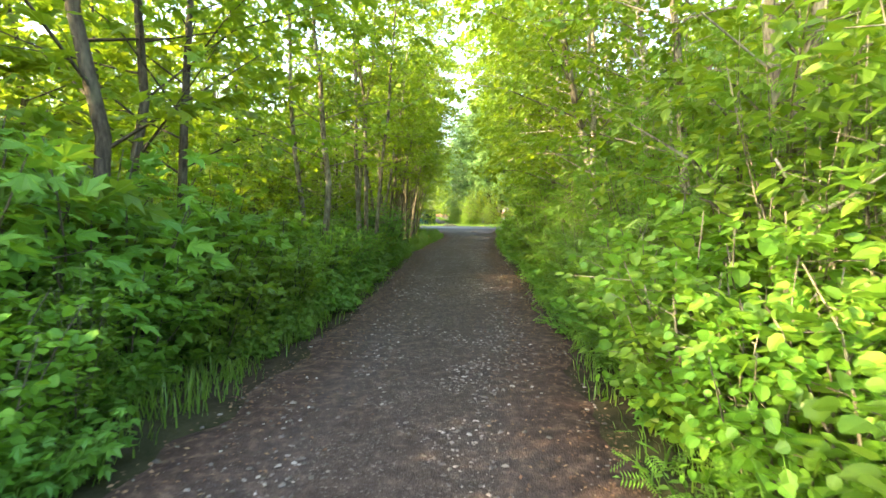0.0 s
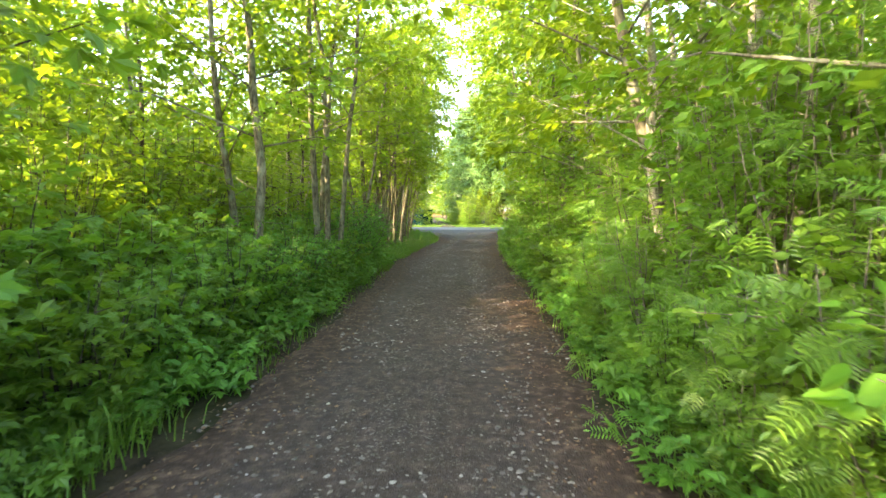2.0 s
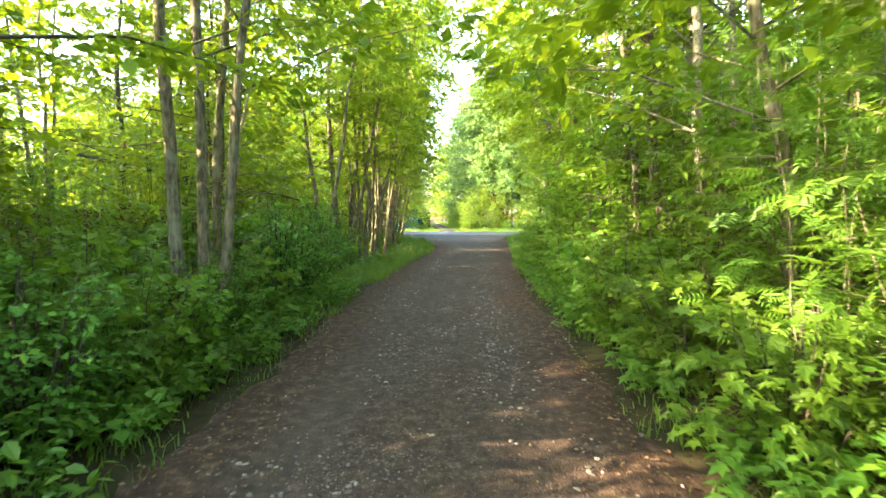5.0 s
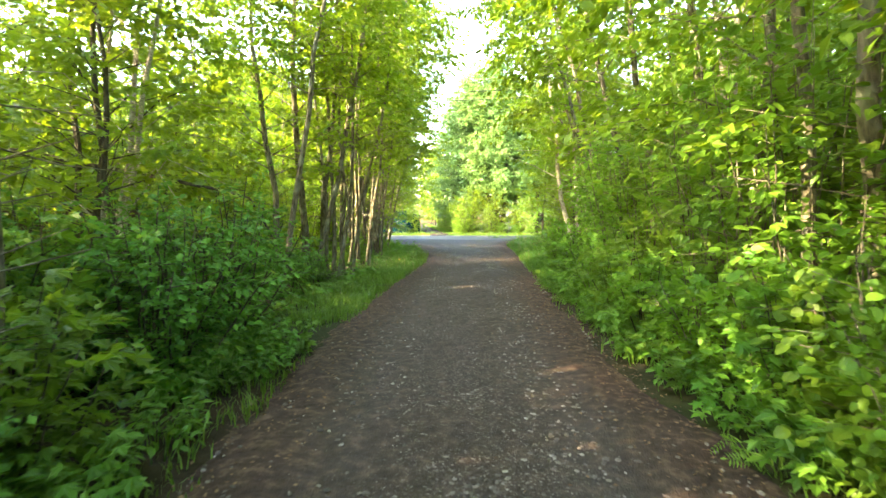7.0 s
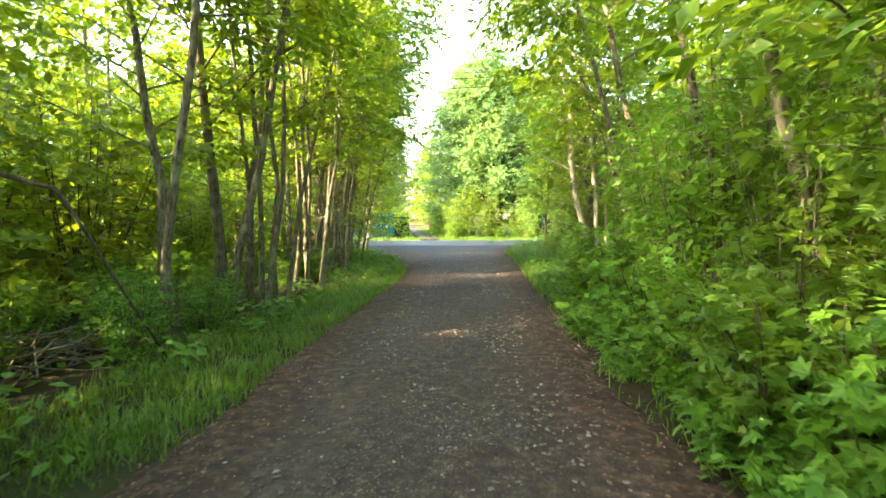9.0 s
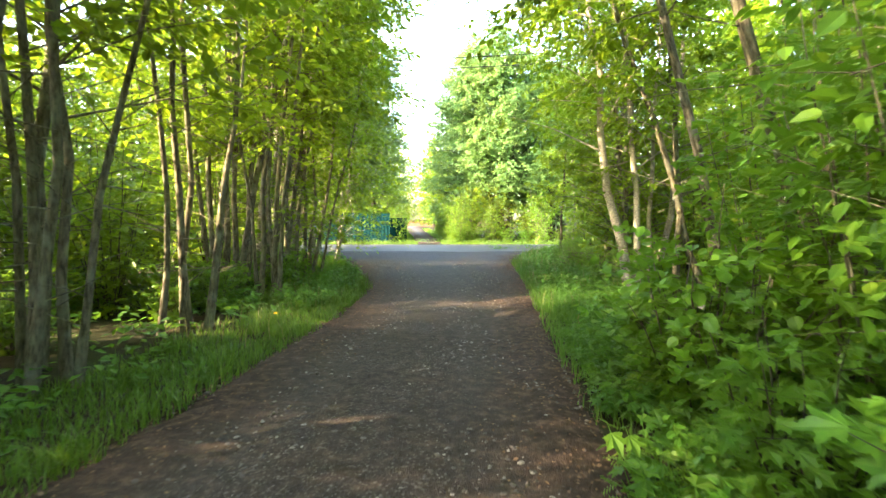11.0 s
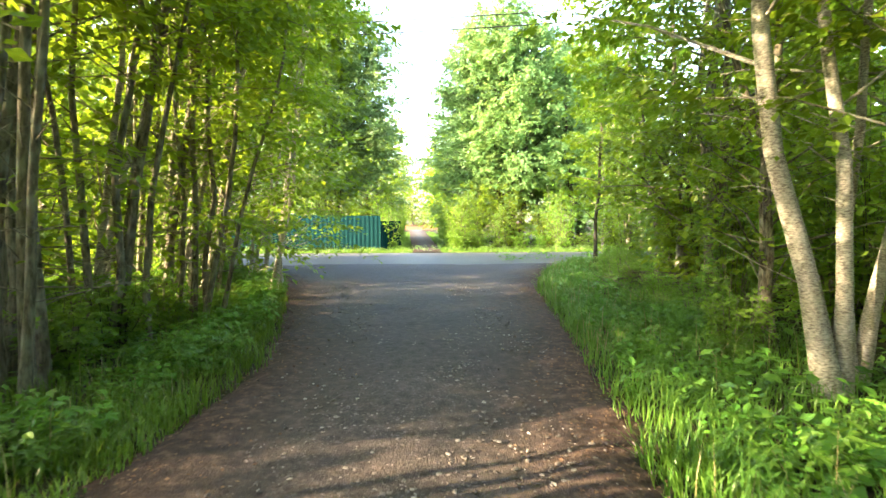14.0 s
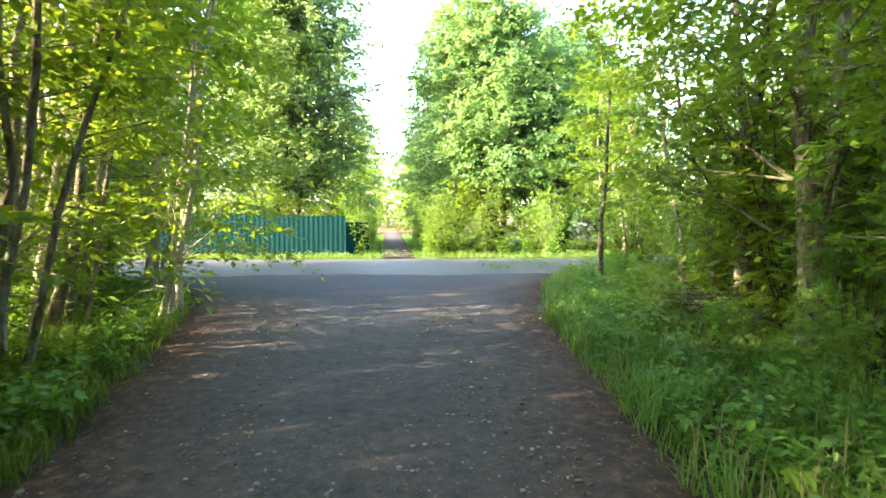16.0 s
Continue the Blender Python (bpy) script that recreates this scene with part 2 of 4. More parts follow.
# leaf outlines: x across, y from stalk to tip, z fold
def outline(kind):
    if kind == "ovate":
        v = [(0, 0, 0), (0.27, 0.28, 0.06), (0.24, 0.62, 0.05), (0, 1, -0.08), (-0.24, 0.62, 0.05), (-0.27, 0.28, 0.06)]
        return v, [(0, 1, 2, 3), (0, 3, 4, 5)]
    if kind == "round":
        v = [(0, 0, 0), (0.34, 0.12, 0.05), (0.46, 0.45, 0.08), (0.3, 0.8, 0.04), (0, 1, -0.06), (-0.3, 0.8, 0.04), (-0.46, 0.45, 0.08), (-0.34, 0.12, 0.05)]
        return v, [(0, 1, 2, 3, 4), (0, 4, 5, 6, 7)]
    if kind == "lobed":
        half = [(0.16, 0.02, 0.02), (0.46, 0.1, 0.02), (0.30, 0.28, 0.04), (0.58, 0.62, 0.0), (0.22, 0.56, 0.05)]
        v = [(0, 0, 0), *half, (0, 1, -0.1)] + [(-x, y, z) for x, y, z in half[::-1]]
        return v, [(0, 1, 2, 3), (0, 3, 4, 5), (0, 5, 6), (0, 6, 7), (0, 7, 8, 9), (0, 9, 10, 11)]
    if kind == "pinnate":
        v, f = [], []
        for i in range(6):
            y = 0.18 + 0.13 * i
            s = 0.34 * (1 - 0.06 * abs(i - 2.5))
            for side in (-1, 1):
                n = len(v)
                v += [(0, y, 0), (side * s * 0.45, y + 0.01, 0.015), (side * s, y + 0.10, -0.06), (side * s * 0.5, y + 0.095, 0.0)]
                f.append((n, n + 1, n + 2, n + 3))
        n = len(v)
        v += [(0, 0.92, 0), (0.05, 1.06, 0), (0, 1.2, -0.05), (-0.05, 1.06, 0)]
        f.append((n, n + 1, n + 2, n + 3))
        n = len(v)
        v += [(-0.006, 0, 0), (0.006, 0, 0), (0.004, 0.95, 0), (-0.004, 0.95, 0)]
        f.append((n, n + 1, n + 2, n + 3))
        return v, f
    v = [(0, 0, 0), (0.3, 0.5, 0.05), (0, 1, -0.05), (-0.3, 0.5, 0.05)]      # small
    return v, [(0, 1, 2), (0, 2, 3)]


def leaves(rng, kind, at, heading, size, pitch=-12.0, spread=24.0, roll=28.0):
    """A leaf at each point, its tip along the heading (radians), drooping by the pitch, each turned a little on its own."""
    v, f = outline(kind)
    v = np.array(v, float)
    n = len(at)
    th = np.radians(rng.normal(pitch, spread, n))
    ps = np.radians(rng.normal(0, roll, n))
    s = size * rng.uniform(0.65, 1.25, n)
    d = np.stack([np.cos(heading) * np.cos(th), np.sin(heading) * np.cos(th), np.sin(th)], 1)
    side = np.stack([np.sin(heading), -np.cos(heading), np.zeros(n)], 1)
    up = np.cross(side, d)
    side, up = side * np.cos(ps)[:, None] + up * np.sin(ps)[:, None], up * np.cos(ps)[:, None] - side * np.sin(ps)[:, None]
    P = at[:, None, :] + s[:, None, None] * (v[None, :, 0:1] * side[:, None] + v[None, :, 1:2] * d[:, None] + v[None, :, 2:3] * up[:, None])
    k = len(v)
    F = [tuple(i * k + a for a in face) for i in range(n) for face in f]
    return P.reshape(-1, 3), F


def sprays(rng, twigs, per, size):
    """Leaf points and headings alternating along each twig (start, direction, length)."""
    st = np.array([t[0] for t in twigs]); d = np.array([t[1] for t in twigs]); ln = np.array([t[2] for t in twigs])
    u = (np.arange(per) + 0.6) / per
    at = st[:, None, :] + d[:, None, :] * (ln[:, None] * u[None, :])[:, :, None]
    at[:, :, 2] -= (0.18 * ln[:, None] * u[None, :] ** 2)
    head = np.arctan2(d[:, 1], d[:, 0])[:, None] + np.where(np.arange(per) % 2, 0.85, -0.85)[None, :] * (1.05 - 0.75 * u[None, :])
    at = at.reshape(-1, 3) + rng.normal(0, size * 0.25, (len(twigs) * per, 3))
    return at, head.reshape(-1) + rng.normal(0, 0.35, len(at))


def unit(v):
    v = np.asarray(v, float)
    return v / (np.linalg.norm(v) + 1e-9)


def stem_path(rng, base, top, r0, r1, n=8, wobble=0.05):
    base, top = np.array(base, float), np.array(top, float)
    off = np.cumsum(rng.normal(0, wobble, (n, 3)), 0)
    off -= off[0]
    out = []
    for i in range(n):
        u = i / (n - 1)
        p = base * (1 - u) + top * u + off[i] * np.array((1, 1, 0.2))
        out.append((p, (r0 * (1 - u) + r1 * u) * (1.35 if i == 0 else 1.0)))
    return out


def along(path, u):
    i = min(int(u * (len(path) - 1)), len(path) - 2)
    w = u * (len(path) - 1) - i
    return path[i][0] * (1 - w) + path[i + 1][0] * w, path[i][1] * (1 - w) + path[i + 1][1] * w


def tree(seed, name, label, stems, limb_from, limb_len, limbs, twigs_per, per, size, leaf, leaf_mat, bark_mat, twig_len=0.7, dead=6, category="tree", droop=0.0, rise=0.45, dome=False):
    """stems: (base x, y, top x, y, z, foot radius). A trunk part for each stem with its limbs, and a crown of leaf sprays."""
    rng = np.random.default_rng(seed)
    root = thing(name, label, category)
    twigs = []
    for bx, by, tx, ty, tz, r in stems:
        st = stem_path(rng, (bx, by, -0.15), (tx, ty, tz), r, r * 0.18, 10, 0.05 + 0.004 * tz)
        wood = [st]
        thin = []
        for k in range(limbs):
            u = limb_from + (0.97 - limb_from) * (k + rng.uniform(0, 0.9)) / limbs
            p, pr = along(st, u)
            az = 2.4 * k + rng.uniform(-0.6, 0.6)
            ln = limb_len * (1.1 - 0.65 * ((u - limb_from) / (1 - limb_from)) ** 1.3) * rng.uniform(0.65, 1.2)
            if dome:
                v = (u - limb_from) / (1 - limb_from)
                ln = limb_len * math.sqrt(max(0.04, 1 - (max(0.0, v - 0.4) / 0.62) ** 2)) * rng.uniform(0.7, 1.15)
            d = unit((math.cos(az), math.sin(az), rise + rng.uniform(-0.25, 0.45)))
            mid = p + d * ln * 0.5 + rng.normal(0, 0.06, 3)
            end = p + d * ln + np.array((0, 0, -0.12 * ln - droop * ln))
            lp = [(p, max(pr * 0.33, 0.008)), (mid, max(pr * 0.2, 0.006)), (end, 0.004)]
            thin.append(lp)
            for q in range(twigs_per):
                w = (0.1 if dome else 0.25) + (0.9 if dome else 0.75) * (q + rng.uniform(0, 1)) / twigs_per
                s, _ = along(lp, min(w, 0.999))
                a2 = az + rng.choice((-1, 1)) * rng.uniform(0.3, 1.3)
                td = unit((math.cos(a2), math.sin(a2), rng.uniform(-0.35, 0.35) - droop))
                twigs.append((s, td, twig_len * rng.uniform(0.6, 1.2)))
        for k in range(dead):
            p, pr = along(st, rng.uniform(0.08, max(limb_from, 0.2)))
            az = rng.uniform(0, 6.28)
            e = p + rng.uniform(0.4, 1.1) * unit((math.cos(az), math.sin(az), rng.uniform(-0.1, 0.7)))
            thin.append([(p, 0.009), ((p + e) / 2 + rng.normal(0, 0.04, 3), 0.006), (e, 0.003)])
        V, F = tubes(wood, 9)
        trunk = part("trunk", mesh_of("trunk", [tuple(v) for v in V], F, bark_mat, True), root)
        V, F = tubes(thin, 3)
        part("branchwork", mesh_of("branchwork", [tuple(v) for v in V], F, bark_mat, True), trunk, kind="stuff")
    at, head = sprays(rng, twigs, per, size)
    P, F = leaves(rng, leaf, at, head, size)
    part("crown", mesh_of("crown", P, F, leaf_mat), root, kind="stuff")
    return root


def bush(seed, name, label, h, r, stems, twigs_per, per, size, leaf, leaf_mat, bark_mat, low=0.1, twig_len=0.4, upright=0.25):
    rng = np.random.default_rng(seed)
    root = thing(name, label, "bush")
    wood, twigs = [], []
    for k in range(stems):
        az = 2.4 * k + rng.uniform(-0.4, 0.4)
        out = r * math.sqrt((k + 0.5) / stems) * 0.8
        hh = h * (1.0 - 0.35 * (out / r) ** 2) * rng.uniform(0.75, 1.08)
        st = stem_path(rng, (0.12 * math.cos(az), 0.12 * math.sin(az), -0.08), (out * math.cos(az), out * math.sin(az), hh), 0.014, 0.004, 6, 0.03)
        wood.append(st)
        for q in range(twigs_per):
            u = low + (0.99 - low) * (q + rng.uniform(0, 1)) / twigs_per
            s, _ = along(st, u)
            a2 = az + rng.normal(0, 1.1)
            ln = twig_len * rng.uniform(0.5, 1.25)
            d = unit((math.cos(a2), math.sin(a2), rng.uniform(-0.2, 0.4) + upright))
            twigs.append((s, d, ln))
            if q % 3 == 0:
                wood.append([(s, 0.005), (s + d * ln * 0.9 - np.array((0, 0, 0.12 * ln)), 0.002)])
    V, F = tubes(wood, 3)
    part("branchwork", mesh_of("branchwork", [tuple(v) for v in V], F, bark_mat, True), root, kind="stuff")
    at, head = sprays(rng, twigs, per, size)
    at[:, 2] = np.maximum(at[:, 2], 0.05)
    P, F = leaves(rng, leaf, at, head, size)
    part("foliage", mesh_of("foliage", P, F, leaf_mat), root, kind="stuff")
    return root


def herb(seed, name, label, h, stalks, per, size, leaf, mat):
    """A low plant: upright stalks, each with a few leaves."""
    rng = np.random.default_rng(seed)
    root = thing(name, label, "plant", "undergrowth beside the track")
    wood, at, head = [], [], []
    for k in range(stalks):
        az, rr = rng.uniform(0, 6.28), 0.26 * math.sqrt(rng.uniform(0, 1))
        b = np.array((rr * math.cos(az), rr * math.sin(az), -0.03))
        e = b + np.array((0.15 * math.cos(az), 0.15 * math.sin(az), h * rng.uniform(0.5, 1.1)))
        wood.append([(b, 0.004), (e, 0.002)])
        for q in range(per):
            u = 0.3 + 0.7 * (q + 1) / per
            at.append(b * (1 - u) + e * u)
            head.append(2.2 * q + az)
    V, F = tubes(wood, 3)
    part("stalk_tuft", mesh_of("stalk_tuft", [tuple(v) for v in V], F, mat), root, kind="stuff")
    P, F = leaves(rng, leaf, np.array(at), np.array(head), size, -18, 18, 16)
    part("foliage", mesh_of("foliage", P, F, mat), root, kind="stuff")
    return root


# ---- plan ----
LEFT = np.array([(-6, -2.1), (2.9, -1.7), (6.7, -1.35), (11, -1.2), (18, -1.1), (23, -0.75), (29, -0.1), (32.4, -0.05), (35.5, -0.8), (40, -2.2), (43, -3.9), (45.5, -7.0), (47, -14), (47.5, -60)])
RIGHT = np.array([(-6, 0.9), (2.9, 1.15), (6, 1.4), (11.5, 1.75), (18.5, 2.05), (23.5, 2.45), (28.5, 3.0), (33, 3.45), (38.4, 3.9), (43, 4.9), (47, 6.6), (49.3, 9.0), (50.3, 16), (50.5, 60)])
ROAD_FAR = 53.8


def left_edge(y):
    return float(np.interp(y, LEFT[:, 0], LEFT[:, 1]))


def right_edge(y):
    return float(np.interp(y, RIGHT[:, 0], RIGHT[:, 1]))


def ground_z(x, y):
    """The forest floor: level by the track, uneven and slightly lower away from it."""
    off = max(left_edge(y) - x, x - right_edge(y), 0.0) if y < 47 else (max(y - ROAD_FAR, 0.0))
    a = min(off / 2.5, 1.0)
    return -0.03 + a * (-0.10 + 0.10 * noise.noise((x * 0.35, y * 0.35, 0.0)))


def ground_sheet():
    xs = np.concatenate([np.linspace(-900, -60, 12), np.linspace(-50, -14, 20), np.linspace(-12, 14, 66), np.linspace(16, 50, 18), np.linspace(60, 900, 12)])
    ys = np.concatenate([np.linspace(-900, -60, 12), np.linspace(-40, -8, 10), np.linspace(-6, 62, 120), np.linspace(66, 200, 34), np.linspace(240, 1500, 12)])
    V = [(x, y, ground_z(x, y)) for y in ys for x in xs]
    n = len(xs)
    F = [(j * n + i, j * n + i + 1, (j + 1) * n + i + 1, (j + 1) * n + i) for j in range(len(ys) - 1) for i in range(n - 1)]
    thing("ground", "dark brown forest soil with scattered green growth", "ground", kind="structure", data=mesh_of("ground", V, F, SOIL, True))


def strip(name, label, ys, lo, hi, z, mat, cols=26, wave=0.12, category="path"):
    V, F, A, W = [], [], [], []
    for y in ys:
        a = lo(y) + wave * noise.noise((y * 0.9, 3.1, 0)) + 0.5 * wave * noise.noise((y * 4.0, 7.7, 0))
        b = hi(y) + wave * noise.noise((y * 0.9, 9.4, 0)) + 0.5 * wave * noise.noise((y * 4.0, 1.3, 0))
        for i in range(cols):
            u = i / (cols - 1)
            x = a + (b - a) * u
            e = min(u, 1 - u) * (b - a)
            sag = -0.05 * max(0, 1 - e / 0.25)
            rut = -0.018 * (math.exp(-((u - 0.24) / 0.09) ** 2) + math.exp(-((u - 0.74) / 0.09) ** 2))
            V.append((x, y, z + sag + rut + 0.012 * noise.noise((x * 2.2, y * 1.4, 0)) + 0.006 * noise.noise((x * 9, y * 9, 0))))
            W.append(min(1.0, -50 * rut * (0.55 + 0.6 * noise.noise((x * 1.1, y * 0.3, 2)))) if rut < -0.004 else 0.0)
            A.append(max(0.0, 1.15 - e / 1.05) + 0.25 * max(0.0, noise.noise((x * 0.7, y * 0.35, 5))))
    for j in range(len(ys) - 1):
        for i in range(cols - 1):
            F.append((j * cols + i, j * cols + i + 1, (j + 1) * cols + i + 1, (j + 1) * cols + i))
    me = mesh_of(name, V, F, mat, True)
    at = me.attributes.new("litter", "FLOAT", "POINT")
    at.data.foreach_set("value", A)
    at = me.attributes.new("wheel", "FLOAT", "POINT")
    at.data.foreach_set("value", W)
    return thing(name, label, category, kind="structure", data=me)


ground_sheet()
track = strip("path", "dark brown gravel forest track with leaf litter along its edges", np.linspace(-5.5, 46.5, 420),
              left_edge, right_edge, 0.012, GRAVEL, 34, 0.2)


def road_sheet():
    V, F = [], []
    xs = np.concatenate([np.linspace(-33, -16, 8), np.linspace(-15, 16, 80), np.linspace(18, 60, 14)])
    for x in xs:
        near = 45.0 if -8 < x < 6 else (46.9 if x <= -8 else 49.6)
        if -14 < x <= -8:
            near = 45.0 + 1.9 * (-8 - x) / 6
        if 6 <= x < 10:
            near = 45.5 + 4.1 * (x - 6) / 4
        far = ROAD_FAR + 0.08 * noise.noise((x, 2.0, 0))
        for k in range(12):
            u = k / 11
            V.append((x, near * (1 - u) + far * u, 0.0 + 0.05 * math.sin(math.pi * min(1, u * 1.1)) - (0.04 if k in (0, 11) else 0)))
    for j in range(len(xs) - 1):
        for i in range(11):
            F.append((j * 12 + i, (j + 1) * 12 + i, (j + 1) * 12 + i + 1, j * 12 + i + 1))
    thing("road", "pale grey worn crossing road", "road", kind="structure", data=mesh_of("road", V, F, ROAD, True))


road_sheet()


def trail_mid(y):
    return 0.85 - 0.062 * (y - 54) - 0.00002 * (y - 54) ** 2


strip("trail_beyond", "narrow grey footpath running on between trees", np.linspace(54.2, 165, 80),
      lambda y: trail_mid(y) - 0.75 - 0.011 * (y - 54), lambda y: trail_mid(y) + 0.75 + 0.011 * (y - 54), 0.02, GRAVEL, 8, 0.15)


def far_bank():
    V, F = [], []
    for j in range(9):
        for i in range(17):
            x, y = -26 + 3 * i, 168 + j * 2.0
            V.append((x, y, -0.1 + 2.4 * math.sin(math.pi * j / 8) * (0.7 + 0.4 * noise.noise((x * 0.3, y * 0.2, 0)))))
    for j in range(8):
        for i in range(16):
            F.append((j * 17 + i, j * 17 + i + 1, (j + 1) * 17 + i + 1, (j + 1) * 17 + i))
    thing("earth_bank", "sunlit reddish earth bank at the far end of the path", "bank", data=mesh_of("earth_bank", V, F, FARSOIL, True))


far_bank()

# ---- plant kinds, each built once and then copied ----
rng = random.Random(11)
B = [
    bush(1, "hazel_bush", "bright green round-leaved hazel bush beside the track", 1.5, 0.85, 17, 11, 10, 0.078, "round", LEAF_HAZEL, BARK_GREY, 0.06),
    bush(2, "rowan_bush", "green rowan bush with feathered leaves beside the track", 1.7, 0.8, 11, 8, 5, 0.22, "pinnate", LEAF_ROWAN, BARK_GREY, 0.12),
    bush(3, "maple_bush", "leafy young maple bush with lobed leaves", 1.5, 0.85, 12, 8, 8, 0.13, "lobed", LEAF_MAPLE, BARK_DARK, 0.1),
    bush(4, "dense_bush", "dark green dense small-leaved bush", 1.5, 0.95, 24, 14, 13, 0.065, "small", LEAF_DARK, BARK_DARK, 0.05, 0.34),
    bush(5, "tall_bush", "tall leafy bush with thin stems beside the track", 3.4, 1.15, 17, 15, 8, 0.115, "ovate", LEAF_HAZEL, BARK_GREY, 0.08, 0.55),
    bush(6, "tall_rowan_bush", "tall rowan bush with feathered green leaves", 3.2, 1.0, 11, 12, 5, 0.23, "pinnate", LEAF_ROWAN, BARK_GREY, 0.12, 0.55),
    bush(7, "understorey_bush", "tall yellow-green understorey bush in the wood", 3.6, 1.5, 17, 15, 10, 0.16, "small", LEAF_TREE, BARK_DARK, 0.06, 0.75),
]
HERBS = [
    herb(21, "maple_seedling", "low green leafy plant at the edge of the track", 0.42, 14, 6, 0.11, "lobed", LEAF_HERB),
    herb(22, "leafy_weed", "low green leafy plant at the edge of the track", 0.55, 12, 7, 0.10, "ovate", LEAF_HERB),
    herb(23, "rowan_seedling", "small feathered seedling at the edge of the track", 0.35, 10, 4, 0.16, "pinnate", LEAF_ROWAN),
]
T = [
    tree(31, "alder_tree", "slender grey-barked tree with light green leaves", [(0, 0, 0.3, 0.1, 10.0, 0.085)], 0.24, 2.5, 31, 11, 13, 0.15, "small", LEAF_TREE, BARK_GREY),
    tree(32, "maple_tree", "thin dark-barked young maple with a broad leafy crown", [(0, 0, -0.4, 0.3, 9.0, 0.075)], 0.20, 2.3, 26, 9, 6, 0.18, "lobed", LEAF_TREE, BARK_DARK),
    tree(33, "forked_tree", "three-stemmed grey tree with light green crown", [(0, 0, -0.5, 0.2, 10, 0.075), (0.12, 0.1, 0.15, 0.5, 10.5, 0.07), (0.22, -0.05, 1.0, 0.2, 9.5, 0.06)], 0.28, 2.5, 17, 9, 11, 0.15, "small", LEAF_TREE, BARK_GREY),
    tree(34, "pole_clump", "clump of thin grey stems with leaves high up", [(0, 0, -0.5, 0.2, 9.5, 0.055), (0.25, 0.1, 0.3, 0.5, 10, 0.05), (-0.2, 0.25, -0.9, 0.5, 9, 0.045), (0.1, -0.25, 0.9, -0.4, 9.5, 0.05), (0.4, -0.1, 1.4, 0.3, 8.5, 0.04)], 0.30, 1.8, 12, 7, 10, 0.15, "small", LEAF_TREE, BARK_GREY, dead=9),
    tree(35, "birch_tree", "pale-barked birch with light green leaves", [(0, 0, -0.9, 0.2, 10.5, 0.10), (0.15, 0.1, 0.9, 0.4, 10, 0.075)], 0.26, 2.3, 22, 9, 12, 0.13, "small", LEAF_TREE, BARK_PALE, dead=2),
    tree(36, "willow_tree", "broad tree with rough grey bark and low branches", [(0, 0, 0.4, 0.1, 9.5, 0.13), (0.05, 0.1, -0.8, 0.6, 9, 0.09)], 0.12, 2.6, 28, 9, 13, 0.14, "small", LEAF_TREE, BARK_GREY, dead=2),
    tree(37, "broad_tree", "large full-crowned tree beyond the road", [(0, 0, 0.3, 0.1, 12.0, 0.20)], 0.06, 3.6, 80, 12, 11, 0.28, "small", LEAF_FAR_HAZY, BARK_DARK, 1.3, droop=0.05, dome=True, rise=0.62),
    tree(38, "forest_tree", "forest tree standing back among others", [(0, 0, 0.5, 0.2, 11, 0.10)], 0.05, 2.9, 44, 8, 9, 0.31, "small", LEAF_TREE, BARK_DARK, 1.1, dome=True),
    tree(39, "arching_tree", "pale-stemmed tree with low arching leafy branches", [(0, 0, 1.3, 0.2, 7.5, 0.06), (0.1, 0.2, 0.6, 0.8, 8.5, 0.06), (-0.1, -0.2, 0.9, -0.9, 7.5, 0.05)], 0.12, 2.3, 17, 9, 11, 0.13, "small", LEAF_TREE, BARK_PALE, 0.8, droop=0.25),
    tree(40, "canopy_tree", "slim tree with its leafy crown hanging high over the track", [(0, 0, 0.4, 0.1, 11.5, 0.07)], 0.36, 2.5, 38, 11, 13, 0.14, "ovate", LEAF_TREE, BARK_GREY, 0.75, dead=5, droop=0.1),
    tree(41, "great_tree", "great round-crowned tree with dense light green foliage beyond the road", [(0, 0, 0.4, 0.2, 14.5, 0.26), (0.3, 0.2, 1.6, 0.4, 13.0, 0.16), (-0.3, 0.1, -1.5, -0.3, 13.0, 0.16)], 0.15, 4.6, 62, 19, 15, 0.25, "ovate", LEAF_FAR_HAZY, BARK_DARK, 1.2, droop=0.0, dome=True, rise=0.85),
]
used = set()


def put(proto, x, y, scale=1.0, turn=None, tilt=0.0, tilt_to=0.0, label="", group="", name=""):
    turn = rng.uniform(0, 360) if turn is None else turn
    s = scale if isinstance(scale, tuple) else (scale, scale, scale)
    lean = Matrix.Rotation(radians(tilt), 4, Vector((-math.sin(tilt_to), math.cos(tilt_to), 0)))
    m = Matrix.Translation((x, y, ground_z(x, y))) @ lean @ pose(0, 0, 0, 0, 0, turn) @ Matrix.Diagonal((*s, 1))
    if proto not in used:
        used.add(proto)
        ob = proto
        ob.matrix_basis = m
    else:
        base = proto.matrix_basis.copy()
        proto.matrix_basis = Matrix.Identity(4)
        ob = copy_thing(proto, m)
        proto.matrix_basis = base
    return tagged(ob, label, group=group)


def lane(x, y):
    """Distance from the line along which the low sun reaches the track."""
    dx, dy = x - 1.7, y - 29.5
    return abs(dx * 0.30 - dy * 0.95) if x < 3 else 9.0


